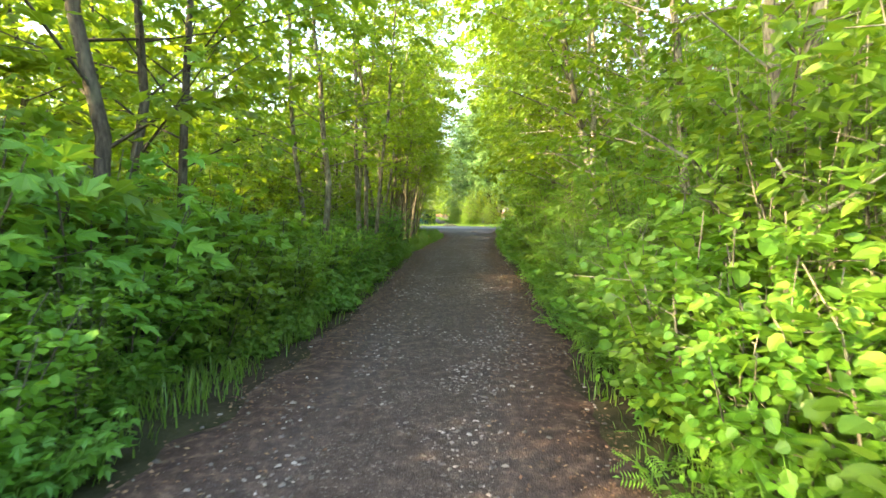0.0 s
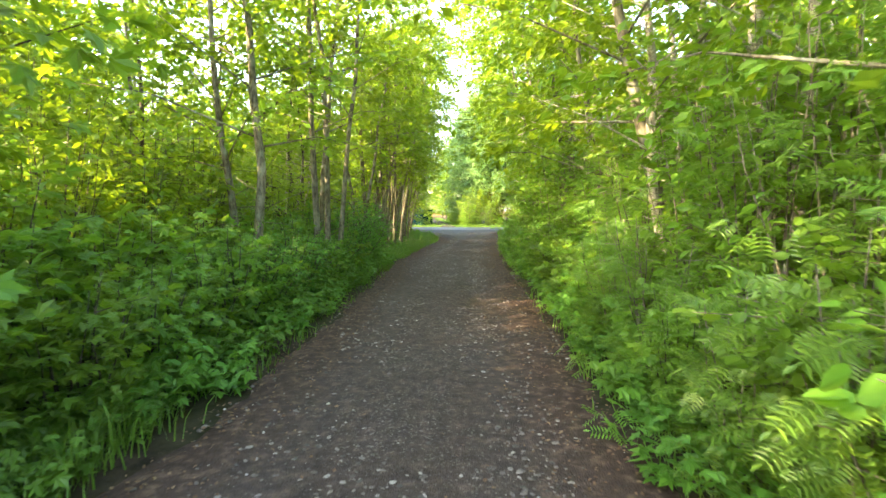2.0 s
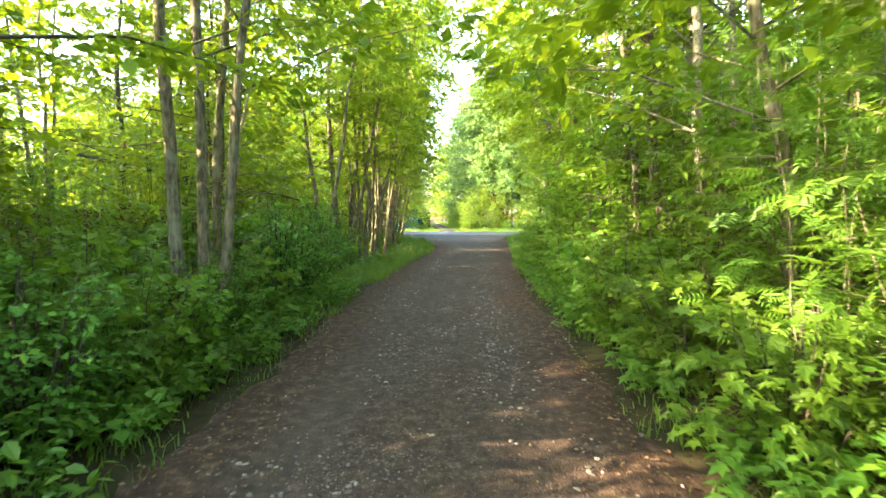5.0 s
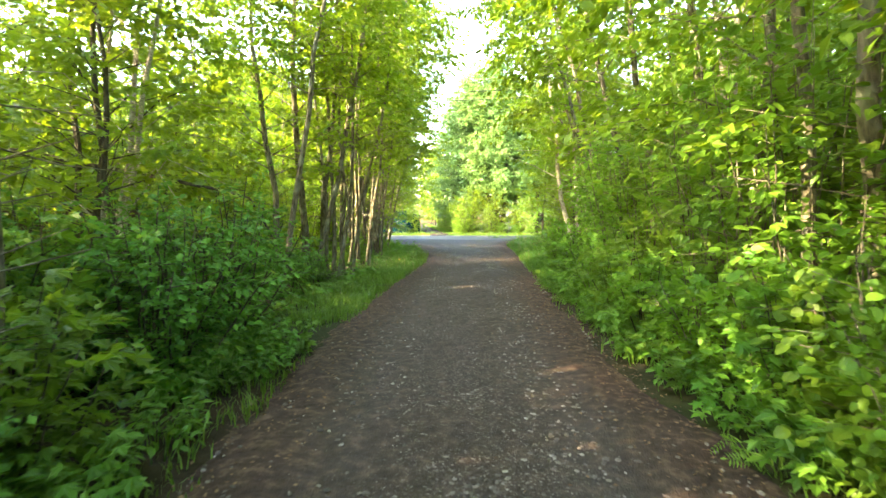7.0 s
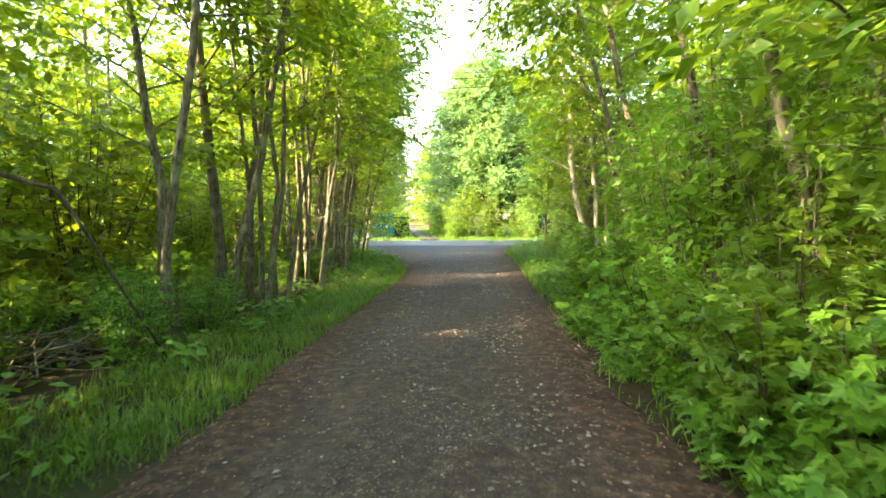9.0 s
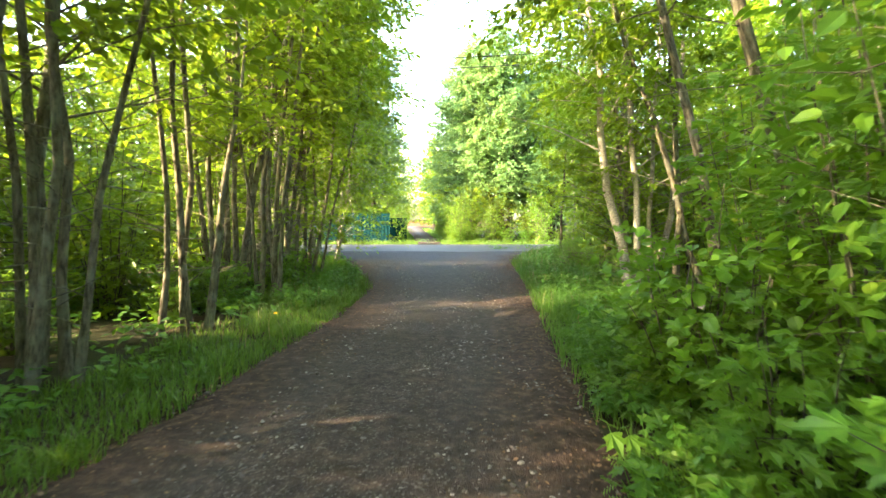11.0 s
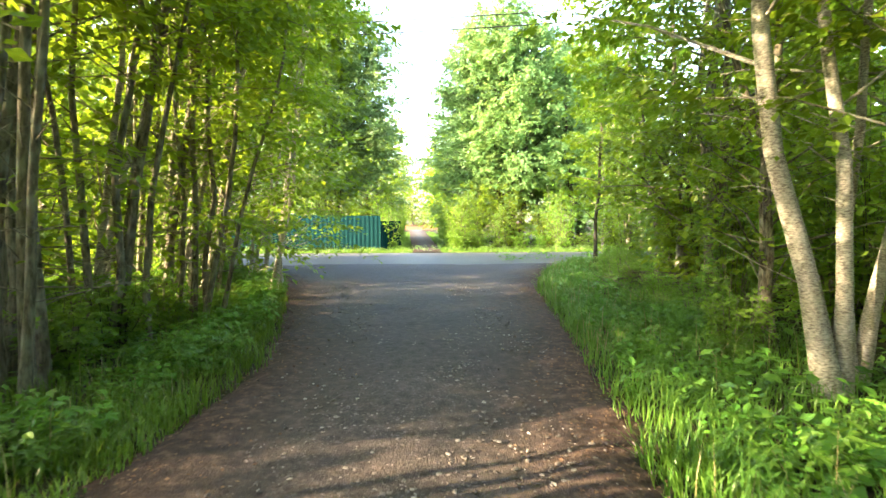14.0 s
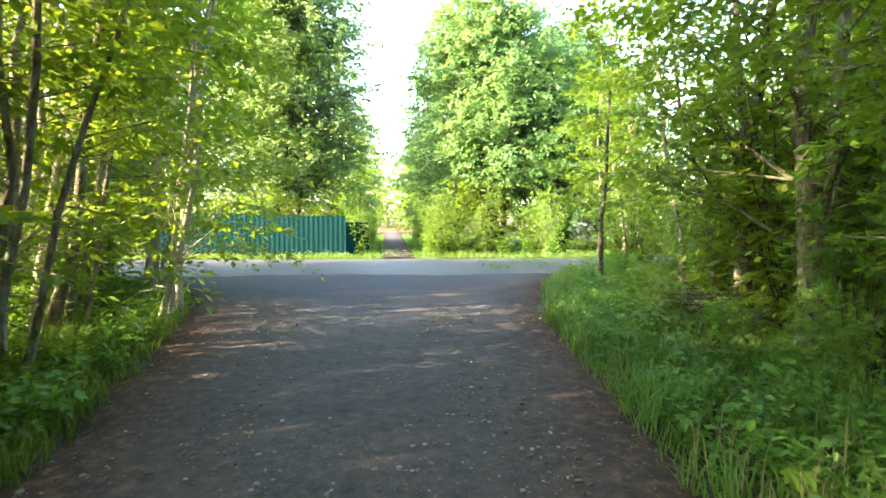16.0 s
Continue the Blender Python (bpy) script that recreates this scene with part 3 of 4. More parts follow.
# trees by the track whose places are known: kind, x, y, scale, turn, tilt, direction of the tilt
KNOWN = [
    (1, -3.5, 5.5, 1.25, 20, 3, 3.1), (1, -3.75, 6.6, 1.0, 200, 2, 0.5), (1, -3.6, 7.1, 0.95, 90, 5, 0.3),
    (0, -2.55, 12.1, 1.0, 40, 0, 0), (0, -3.3, 13.2, 0.9, 140, 2, 3), (2, -2.2, 14.6, 1.0, 0, 0, 0),
    (0, -3.1, 24.7, 0.95, 70, 2, 3.1), (0, -2.9, 26.1, 1.15, 150, 0, 0), (0, -2.7, 26.6, 0.95, 260, 1, 0), (3, -2.2, 25.9, 1.0, 10, 2, 0.2),
    (3, -1.9, 28.2, 0.95, 80, 3, 0.4), (3, -1.7, 31.4, 1.0, 170, 2, 0.5), (3, -2.1, 33.3, 1.0, 250, 3, 0.3), (2, -2.6, 32.2, 0.9, 130, 2, 0.4),
    (3, -2.1, 35.2, 0.95, 35, 5, 0.2), (3, -3.3, 36.3, 1.0, 300, 4, 0.1), (2, -3.4, 38.6, 0.85, 60, 5, 0.3),
    (5, 3.05, 4.7, 0.8, 30, 3, 0.2), (4, 3.9, 11.4, 1.1, 120, 2, 2.8), (4, 3.2, 10.2, 0.75, 20, 3, 2.6), (4, 4.3, 16.5, 1.0, 0, 2, 2.7),
    (4, 5.15, 31.4, 0.95, 0, 5, 3.1), (4, 5.9, 32.1, 0.75, 180, 2, 0.3), (5, 5.7, 33.2, 0.65, 60, 1, 0), (0, 5.9, 31.0, 0.8, 0, 0, 0),
    (5, 6.8, 36.7, 1.05, 100, 1, 0), (0, 7.5, 40.0, 0.7, 0, 9, 3.1), (5, 8.5, 37.9, 0.9, 200, 0, 0), (0, 9.0, 51.4, 0.8, 0, 1, 0),
    (5, 11.4, 55.2, 0.9, 0, 0, 0), (0, 12.2, 55.4, 0.8, 90, 0, 0),
]
for k, x, y, s, turn, tilt, to in KNOWN:
    put(T[k], x, y, s, turn, tilt, to, group="trees along the track")

def clearing(x, y):
    """Distance from the gaps in the wood through which the low sun reaches the leaves beside the track."""
    ways = ((2.0, 12.2), (-4.5, 14.0), (-5.0, 20.5), (-2.5, 36.0), (-3.2, 38.0))
    return min(abs((x - a) * 0.30 - (y - b) * 0.95) if -21 < x < a - 1 else 9.0 for a, b in ways)


# slim trees whose crowns close the view over the track
for x, y, s, tilt in ((-2.6, 16.1, 0.95, 6), (-2.7, 23.6, 0.95, 9), (-2.5, 25.2, 1.0, 10), (-2.6, 31.8, 1.0, 14), (-2.6, 34.0, 1.05, 13), (-2.7, 35.6, 1.1, 10), (-3.2, 37.8, 1.1, 11), (-4.2, 40.2, 1.15, 13), (-5.2, 42.8, 1.1, 13)):
    put(T[9], x, y, s, None, tilt, 0.0, group="trees along the track")
for x, y, s, tilt in ((3.6, 17.4, 0.95, 8), (4.0, 21.2, 1.0, 10), (4.4, 22.6, 1.0, 14), (4.7, 25.4, 1.0, 15), (5.2, 27.8, 1.0, 16), (6.6, 31.2, 1.0, 20), (7.2, 34.4, 1.0, 20), (8.2, 43.0, 1.0, 9)):
    put(T[9], x, y, s, None, tilt, 3.14, group="trees along the track")

# the wood on the left of the track
n = 0
while n < 34:
    y = rng.uniform(1, 46)
    x = left_edge(min(y, 40)) - rng.uniform(3.0, 13)
    if lane(x, y) < 1.5 or clearing(x, y) < 1.3 or (15 < y < 23 and x > -5.0) or any(abs(x - q[1]) + abs(y - q[2]) < 1.2 for q in KNOWN):
        continue
    put(T[rng.choice((0, 1, 1, 2, 0, 7))], x, y, rng.uniform(0.75, 1.1), None, rng.uniform(0, 4), rng.uniform(0, 6.28), group="trees in the wood")
    n += 1
# the wood on the right of the track
n = 0
while n < 30:
    y = rng.uniform(4, 47)
    x = right_edge(min(y, 38)) + rng.uniform(2.2, 11)
    if (24 < y < 36 and x < right_edge(y) + 4.6) or any(abs(x - q[1]) + abs(y - q[2]) < 1.2 for q in KNOWN):
        continue
    put(T[rng.choice((0, 1, 4, 2, 5, 7))], x, y, rng.uniform(0.75, 1.1), None, rng.uniform(0, 4), rng.uniform(0, 6.28), group="trees in the wood")
    n += 1
# trees leaning over the track from the right
for k, (y, off) in enumerate(((6.3, 1.5), (8.6, 1.9), (13.2, 1.5), (15.4, 2.0), (18.2, 1.5), (20.6, 2.4))):
    put(T[(0, 4, 0, 4)[k % 4]], right_edge(y) + off, y, rng.uniform(0.75, 0.95), None, rng.uniform(3, 6), 3.14, group="trees along the track")
for y, off, tilt in ((10.4, 1.7, 10), (16.8, 1.8, 11), (20.9, 2.4, 11)):
    put(T[0], right_edge(y) + off, y, 1.08, None, tilt, 3.0, group="trees along the track")
for x, y, t in ((-4.5, 20.6, 0.85), (-5.7, 22.0, 0.9), (-3.9, 19.6, 0.7)):
    put(T[1], x, y, t, group="trees along the track")
# arching trees over the verge near the road
for x, y, s, turn in ((-3.0, 34.2, 1.1, 20), (-2.7, 36.0, 1.0, 5), (-3.7, 37.8, 1.15, -10), (-4.9, 40.6, 1.05, 15), (-6.8, 43.2, 1.1, 0), (-9.5, 45.0, 1.1, 30), (-1.9, 38.6, 0.95, 10), (-3.3, 41.4, 1.0, -20), (-4.9, 44.0, 1.0, 10), (-4.5, 20.5, 1.0, 40)):
    put(T[8], x, y, s, turn, group="trees along the track")
# understorey between the trunks
n = 0
while n < 52:
    y = rng.uniform(2, 44)
    x = left_edge(min(y, 40)) - rng.uniform(3.2, 11)
    if lane(x, y) < 1.5 or clearing(x, y) < 1.0 or (17.5 < y < 23.5 and x > -11):
        continue
    put(B[6], x, y, rng.uniform(0.7, 1.25), group="understorey bushes")
    n += 1
n = 0
while n < 24:
    y = rng.uniform(3, 48)
    x = right_edge(min(y, 38)) + rng.uniform(3.4, 9)
    put(B[6], x, y, rng.uniform(0.8, 1.3), group="understorey bushes")
    n += 1
# bushes added beside the sun lane to narrow the lit strip on the track
for x, y, t in ((-6.0, 24.5, 1.2), (-7.8, 24.0, 1.25), (-6.2, 29.4, 1.15), (-7.6, 29.2, 1.2)):
    put(B[6], x, y, t, group="understorey bushes")
# trees added to block the sun: four unseen left of the start, two beyond
for x, y in ((-10.5, -3.5), (-13, 0), (-9, 1), (-16, -5), (-9.5, 14.5), (-10.3, 16.6)):
    put(T[7], x, y, rng.uniform(0.8, 1.0), group="trees in the wood")
# low growth on the floor of the wood
n = 0
while n < 40:
    y = rng.uniform(17, 45)
    x = left_edge(min(y, 40)) - rng.uniform(2.0, 9)
    if lane(x, y) < 0.8:
        continue
    put(B[rng.choice((2, 3, 2, 0))], x, y, rng.uniform(0.35, 0.7), group="low bushes in the wood")
    n += 1
# trees standing far back, which close the wood
for side in (-1, 1):
    for k in range(26):
        y = 3 + k * 1.9 + rng.uniform(-1, 1)
        x = side * rng.uniform(14, 20)
        if side < 0 and (lane(x, y) < 2.1 or clearing(x, y) < 1.6 or y > 44):
            continue
        if side > 0 and y > 47:
            continue
        put(T[7], x, y, rng.uniform(0.9, 1.2) if side > 0 else (1.1, 1.1, rng.uniform(0.6, 0.75) if (4 < y < 14 or y > 31) else rng.uniform(0.72, 0.92)), group="trees in the wood")
# beyond the road
for x, y, s in ((-5.7, 61.5, 1.12), (6.1, 61.0, 1.02), (-14.5, 63.5, 1.0), (11.5, 66, 1.0)):
    put(T[10], x, y, s, group="large trees beyond the road")
for x, y, s in ((9.6, 60.5, 0.95), (4.3, 67, 1.1), (13, 63, 0.9), (18.5, 61, 0.9), (3.3, 76, 1.15), (24.5, 60, 0.9), (31, 61, 0.95),
                (-4.9, 72, 1.15), (-20, 61, 1.0), (-26, 60, 1.0), (-33, 59, 1.0), (38, 60, 1.0)):
    put(T[6], x, y, s, group="large trees beyond the road")
for x, y, s in ((-5.2, 83, 1.2), (2.4, 88, 1.2), (-6.4, 97, 1.3), (1.6, 102, 1.3), (-8, 113, 1.4), (0.8, 118, 1.4), (-9.5, 131, 1.5), (0, 136, 1.5), (-7.5, 172, 1.3), (-3.2, 175, 1.4), (-11.5, 174, 1.5), (0.5, 168, 1.5), (-26, 188, 2), (-17, 192, 2), (-9, 195, 2), (0, 190, 2),
                (9, 190, 2), (10, 74, 1.2), (17, 70, 1.2), (-13, 76, 1.2), (-19, 70, 1.2), (25, 68, 1.2), (-27, 68, 1.2)):
    put(T[7], x, y, s, label="leafy tree along the far footpath", group="large trees beyond the road")
for k in range(15):
    x = -33 + 4.7 * k
    if abs(x - trail_mid(78)) > 5:
        put(T[7], x, 79 + rng.uniform(-3, 3), rng.uniform(1.0, 1.3), label="leafy tree along the far footpath", group="large trees beyond the road")
for x in (-2.6, -4.6, -6.8, -9.2, -11.6, -14.2, -17, -20, 3.4, 5.6, 7.9, 14.5, 17.5, 20.5):
    put(B[6], x, 59.6 + rng.uniform(-0.5, 0.5), rng.uniform(0.8, 1.15), label="tall leafy bush beyond the road", group="bushes beyond the road")
# west and east along the road; the westmost six unseen, added to shade it
for x, y in ((-16, 43), (-19, 41), (-22, 43.5), (-26, 42), (-31, 43), (-14, 39), (-36, 47), (-37, 50), (-36, 53), (-38, 56), (-42, 48), (-42, 52), (16, 45), (20, 46), (25, 45.5), (31, 46), (13, 43.5)):
    put(T[7], x, y, 0.8 if x < -34 else rng.uniform(0.75, 0.95), group="trees in the wood")


# ---- bushes along the edges ----
def wall_right():
    y = 1.1
    while y < 25.5:
        e = right_edge(y)
        kinds = (0, 0, 4) if y < 4.8 else ((1, 0, 5) if y < 6 else ((1, 5, 4, 5) if y < 13 else (4, 2, 4, 0)))
        k = rng.choice(kinds)
        s = rng.uniform(0.85, 1.1)
        out = 0.75 if k < 4 else 1.35
        put(B[k], e + out + rng.uniform(0, 0.25), y, s, group="bushes along the track")
        k2 = rng.choice((4, 5, 4))
        put(B[k2], e + 1.9 + rng.uniform(0, 0.7), y + 0.4, rng.uniform(0.95, 1.35), group="bushes along the track")
        y += rng.uniform(0.8, 1.1)
    y = 33
    while y < 47.5:
        put(B[rng.choice((2, 1, 0))], right_edge(y) + rng.uniform(1.7, 2.4), y, rng.uniform(0.4, 0.65), group="bushes along the track")
        put(B[rng.choice((4, 5, 4))], right_edge(y) + rng.uniform(2.9, 4.5), y, rng.uniform(0.6, 1.0), group="bushes along the track")
        y += 1.05


def wall_left():
    y = 0.9
    while y < 19:
        e = left_edge(y)
        if y < 16.2:
            k = rng.choice((2, 2, 0, 4)) if y < 6 else rng.choice((2, 2, 0, 2, 3))
            t = rng.uniform(0.62, 0.85) * (0.45 if k == 4 else 1.0)
            put(B[k], e - 0.75 - rng.uniform(0, 0.3), y, t, group="bushes along the track")
        put(B[rng.choice((2, 0, 2))], e - 1.7 - rng.uniform(0, 0.9), y + 0.3, rng.uniform(0.85, 1.1) if y > 6 else rng.uniform(1.1, 1.4), group="bushes along the track")
        put(B[rng.choice((2, 4, 6))], e - 2.9 - rng.uniform(0, 1.2), y + 0.1, rng.uniform(0.6, 0.8), group="bushes along the track")
        y += rng.uniform(0.75, 1.0)
    for x, y, t in ((-3.0, 4.5, 1.5), (-3.3, 3.2, 1.45), (-2.9, 6.1, 1.25), (-3.9, 4.2, 1.7), (-3.4, 8.0, 1.2)):
        put(B[2], x, y, t, group="bushes along the track")
    y = 30.2
    while y < 42:
        if lane(left_edge(y) - 1.5, y) > 1.2:
            put(B[rng.choice((2, 4, 0, 2))], left_edge(y) - 1.6 - rng.uniform(0, 0.8), y, rng.uniform(0.5, 0.75), group="bushes along the track")
        y += rng.uniform(0.7, 1.0)


wall_right()
wall_left()
# feathered and lobed shrubs that lean out over the right edge
for k, x, y, t in ((1, 1.95, 6.4, 0.72), (1, 2.0, 5.5, 0.85), (2, 1.95, 7.4, 0.6), (1, 2.3, 8.6, 0.85), (1, 2.25, 9.6, 0.8), (2, 2.35, 10.7, 0.7), (0, 1.75, 3.4, 0.95), (0, 1.7, 2.6, 0.8), (0, 1.85, 4.2, 1.05), (0, 2.3, 3.8, 1.25),
                   (2, 2.4, 12.0, 0.7), (2, 2.5, 13.4, 0.75), (0, 2.55, 15.0, 0.8), (2, 2.6, 16.3, 0.75), (0, 2.75, 17.5, 0.8), (2, 2.7, 18.9, 0.75), (2, 2.75, 19.8, 0.7), (0, 2.85, 20.9, 0.75), (2, 3.0, 22.2, 0.75), (2, 3.1, 23.5, 0.7), (2, 3.3, 24.8, 0.75)):
    put(B[k], x, y, t, group="bushes along the track")
# the dark bush that stands out towards the track, and smaller ones behind it
for x, y, s in ((-2.1, 17.3, 1.1), (-2.05, 18.5, 1.2), (-3.1, 17.2, 1.1), (-3.1, 18.6, 1.15), (-2.8, 19.4, 0.95), (-4.2, 17.8, 1.05), (-2.4, 22.4, 0.62), (-2.1, 23.4, 0.5), (-3.4, 21.4, 0.6)):
    put(B[3], x, y, s, group="dark bushes by the track")
for x, y, t in ((-2.5, 24.6, 0.5), (-3.1, 23.2, 0.6), (-3.7, 24.3, 0.65), (-3.9, 22.6, 0.6), (-2.9, 25.6, 0.45), (-4.4, 25.4, 0.7), (-3.4, 27.2, 0.55), (-4.6, 27.0, 0.7), (-5.2, 23.6, 0.75), (-2.6, 29.2, 0.5), (-3.0, 30.6, 0.6)):
    put(B[2], x, y, t, label="low leafy maple bush among thin trunks", group="low bushes in the wood")
# leafy growth that hangs out over the right verge
for k, x, y, t in ((4, 4.4, 25.6, 0.9), (2, 3.6, 25.5, 0.8)):
    put(B[k], x, y, t, group="bushes along the track")
# shrubs on the far side of the road
for k in range(19):
    x = 2.6 + k * 1.1
    put(B[(2, 0, 4)[k % 3]], x, 56.0 + rng.uniform(0, 0.9), rng.uniform(0.7, 1.1), group="bushes beyond the road")
for k in range(12):
    put(B[(4, 0)[k % 2]], trail_mid(56 + 2.4 * k) + 1.9 + 0.03 * k, 56.5 + 2.4 * k, rng.uniform(0.7, 1.0), group="bushes beyond the road")
    put(B[(4, 3)[k % 2]], trail_mid(57.5 + 2.4 * k) - 2.0 - 0.03 * k, 57.8 + 2.4 * k, rng.uniform(0.7, 1.0), group="bushes beyond the road")

# low plants along both edges
for k in range(150):
    y = rng.uniform(1.2, 27)
    put(HERBS[rng.choice((0, 0, 1, 2))], right_edge(y) + 0.18 + abs(rng.gauss(0, 0.28)), y, rng.uniform(0.55, 1.05))
for k in range(130):
    y = rng.choice((rng.uniform(1.2, 19), rng.uniform(1.2, 40)))
    if 18.5 < y < 30:
        continue
    put(HERBS[rng.choice((0, 0, 1))], left_edge(y) - 0.2 - abs(rng.gauss(0, 0.4)), y, rng.uniform(0.55, 1.05))
for k in range(150):
    y = rng.uniform(24.0, 43)
    put(HERBS[rng.choice((0, 1))], right_edge(y) + 0.3 + abs(rng.gauss(0, 0.9)), y, rng.uniform(0.45, 0.85))


for k in range(70):
    y = rng.uniform(29, 43)
    put(HERBS[rng.choice((0, 1))], left_edge(y) - 0.3 - abs(rng.gauss(0, 0.7)), y, rng.uniform(0.5, 0.95))


def floor_growth(label, x0, x1, y0, y1, count, seed, mat, shape="ovate"):
    """Small leafy seedlings all over the floor of the wood."""
    g = np.random.default_rng(seed)
    at = []
    while len(at) < count:
        x, y = g.uniform(x0, x1), g.uniform(y0, y1)
        if y < 47 and left_edge(y) - 0.5 < x < right_edge(y) + 0.5:
            continue
        top = g.uniform(0.05, 0.4)
        for _ in range(9):
            px, py = x + g.normal(0, 0.14), y + g.normal(0, 0.14)
            at.append((px, py, ground_z(px, py) + top * g.uniform(0.5, 1)))
    at = np.array(at)
    P, F = leaves(g, shape, at, g.uniform(0, 6.28, len(at)), 0.14, -10, 16, 14)
    thing("floor_growth", label, "undergrowth", kind="stuff", data=mesh_of("floor_growth", P, F, mat))


floor_growth("low green seedlings covering the forest floor", -13, -1.2, 1, 46, 15000, 61, LEAF_HERB, "small")
floor_growth("low green seedlings on the forest floor", 3.5, 13, 20, 49, 9000, 62, LEAF_HERB, "small")
floor_growth("low leafy weeds beyond the road", -22, 24, 54.6, 58.5, 6000, 63, LEAF_FAR_HAZY, "small")


# ---- grass ----
def grass(name, label, spots, lo, hi, mat, seed, width=0.006, bend=0.45):
    g = np.random.default_rng(seed)
    spots = np.array(spots)
    n = len(spots)
    patch = np.array([0.75 + 0.65 * noise.noise((p[0] * 1.3, p[1] * 1.3, seed * 1.0)) for p in spots])
    h = g.uniform(lo, hi, n) * patch
    az = g.uniform(0, 6.28, n)
    b = np.abs(g.normal(bend, 0.25, n)) * h
    d = np.stack([np.cos(az), np.sin(az), np.zeros(n)], 1)
    s = np.stack([-np.sin(az), np.cos(az), np.zeros(n)], 1) * width
    up = np.array((0, 0, 1.0))
    p0 = spots
    p1 = p0 + up * (h * 0.55)[:, None] + d * (b * 0.25)[:, None]
    p2 = p0 + up * (h * 0.9)[:, None] + d * b[:, None]
    V = np.stack([p0 - s, p0 + s, p1 + s * 0.8, p1 - s * 0.8, p2], 1).reshape(-1, 3)
    F = [f for i in range(n) for f in ((5 * i, 5 * i + 1, 5 * i + 2, 5 * i + 3), (5 * i + 3, 5 * i + 2, 5 * i + 4))]
    return thing(name, label, "grass", kind="stuff", data=mesh_of(name, V, F, mat))


def scatter(count, y0, y1, side, near, far, clump=0.12):
    out = []
    while len(out) < count:
        y = rng.uniform(y0, y1)
        off = near + (far - near) * rng.random() ** 1.4
        x = left_edge(y) - off if side < 0 else right_edge(y) + off
        for _ in range(14):
            px, py = x + rng.gauss(0, clump), y + rng.gauss(0, clump)
            edge = left_edge(py) - px if side < 0 else px - right_edge(py)
            if edge > -0.12:
                out.append((px, py, ground_z(px, py) - 0.02))
    return out


grass("grass", "tufts of long green grass on the track's verge", scatter(2600, 0.8, 8, -1, 0.25, 1.1), 0.15, 0.45, GRASS, 41)
grass("grass", "thin green grass under the bushes", scatter(1500, 8, 18, -1, 0.0, 0.7), 0.08, 0.22, GRASS, 42)
grass("grass", "short bright green grass strip beside the track", scatter(15000, 19.6, 31, -1, 0.0, 1.5), 0.07, 0.26, GRASS, 43)
grass("grass", "long green grass on the verge near the road", scatter(14000, 30, 46, -1, 0.0, 1.9), 0.10, 0.42, GRASS, 44)
grass("grass", "thin grass under the bushes by the track", scatter(2200, 0.5, 26, 1, 0.1, 0.6), 0.1, 0.3, GRASS, 45)
grass("grass", "long bright green grass on the sunny verge", scatter(26000, 26, 48.5, 1, 0.0, 3.0), 0.10, 0.46, GRASS, 46, bend=0.6)
grass("grass", "tall dry grass stalks on the verge", scatter(420, 27, 46, 1, 0.2, 2.4, 0.3), 0.45, 0.8, STRAW, 47, 0.0035, 0.2)
grass("grass", "dry grass stalks among green grass", scatter(160, 27, 34, -1, 0.2, 1.6, 0.3), 0.3, 0.55, STRAW, 48, 0.0035, 0.3)
spots = []
while len(spots) < 16000:
    x, y = rng.uniform(-22, 26), ROAD_FAR + 0.05 + rng.random() * 2.4
    if abs(x - trail_mid(y)) > 0.75:
        spots.append((x, y, ground_z(x, y) - 0.02))
grass("grass", "bright green verge grass beyond the road", spots, 0.15, 0.42, GRASS, 49, 0.012)
spots = []
while len(spots) < 5000:
    y = rng.uniform(55, 120)
    sgn = rng.choice((-1, 1))
    x = trail_mid(y) + sgn * (0.75 + 0.011 * (y - 54) + rng.random() * 1.2)
    spots.append((x, y, ground_z(x, y) - 0.02))
grass("grass", "grass along the far footpath", spots, 0.2, 0.5, GRASS, 50, 0.02)


# ---- fences, wire and small things ----
def box(bm, x0, x1, y0, y1, z0, z1, bevel=0.004):
    r = bmesh.ops.create_cube(bm, size=1.0, matrix=Matrix.Translation(((x0 + x1) / 2, (y0 + y1) / 2, (z0 + z1) / 2)) @ Matrix.Diagonal((x1 - x0, y1 - y0, z1 - z0, 1)))
    if bevel:
        es = list({e for v in r["verts"] for e in v.link_edges})
        bmesh.ops.bevel(bm, geom=es, offset=bevel, segments=1, affect="EDGES")


def from_bm(name, bm, mat):
    me = bpy.data.meshes.new(name)
    bm.to_mesh(me)
    bm.free()
    me.materials.append(mat)
    return me


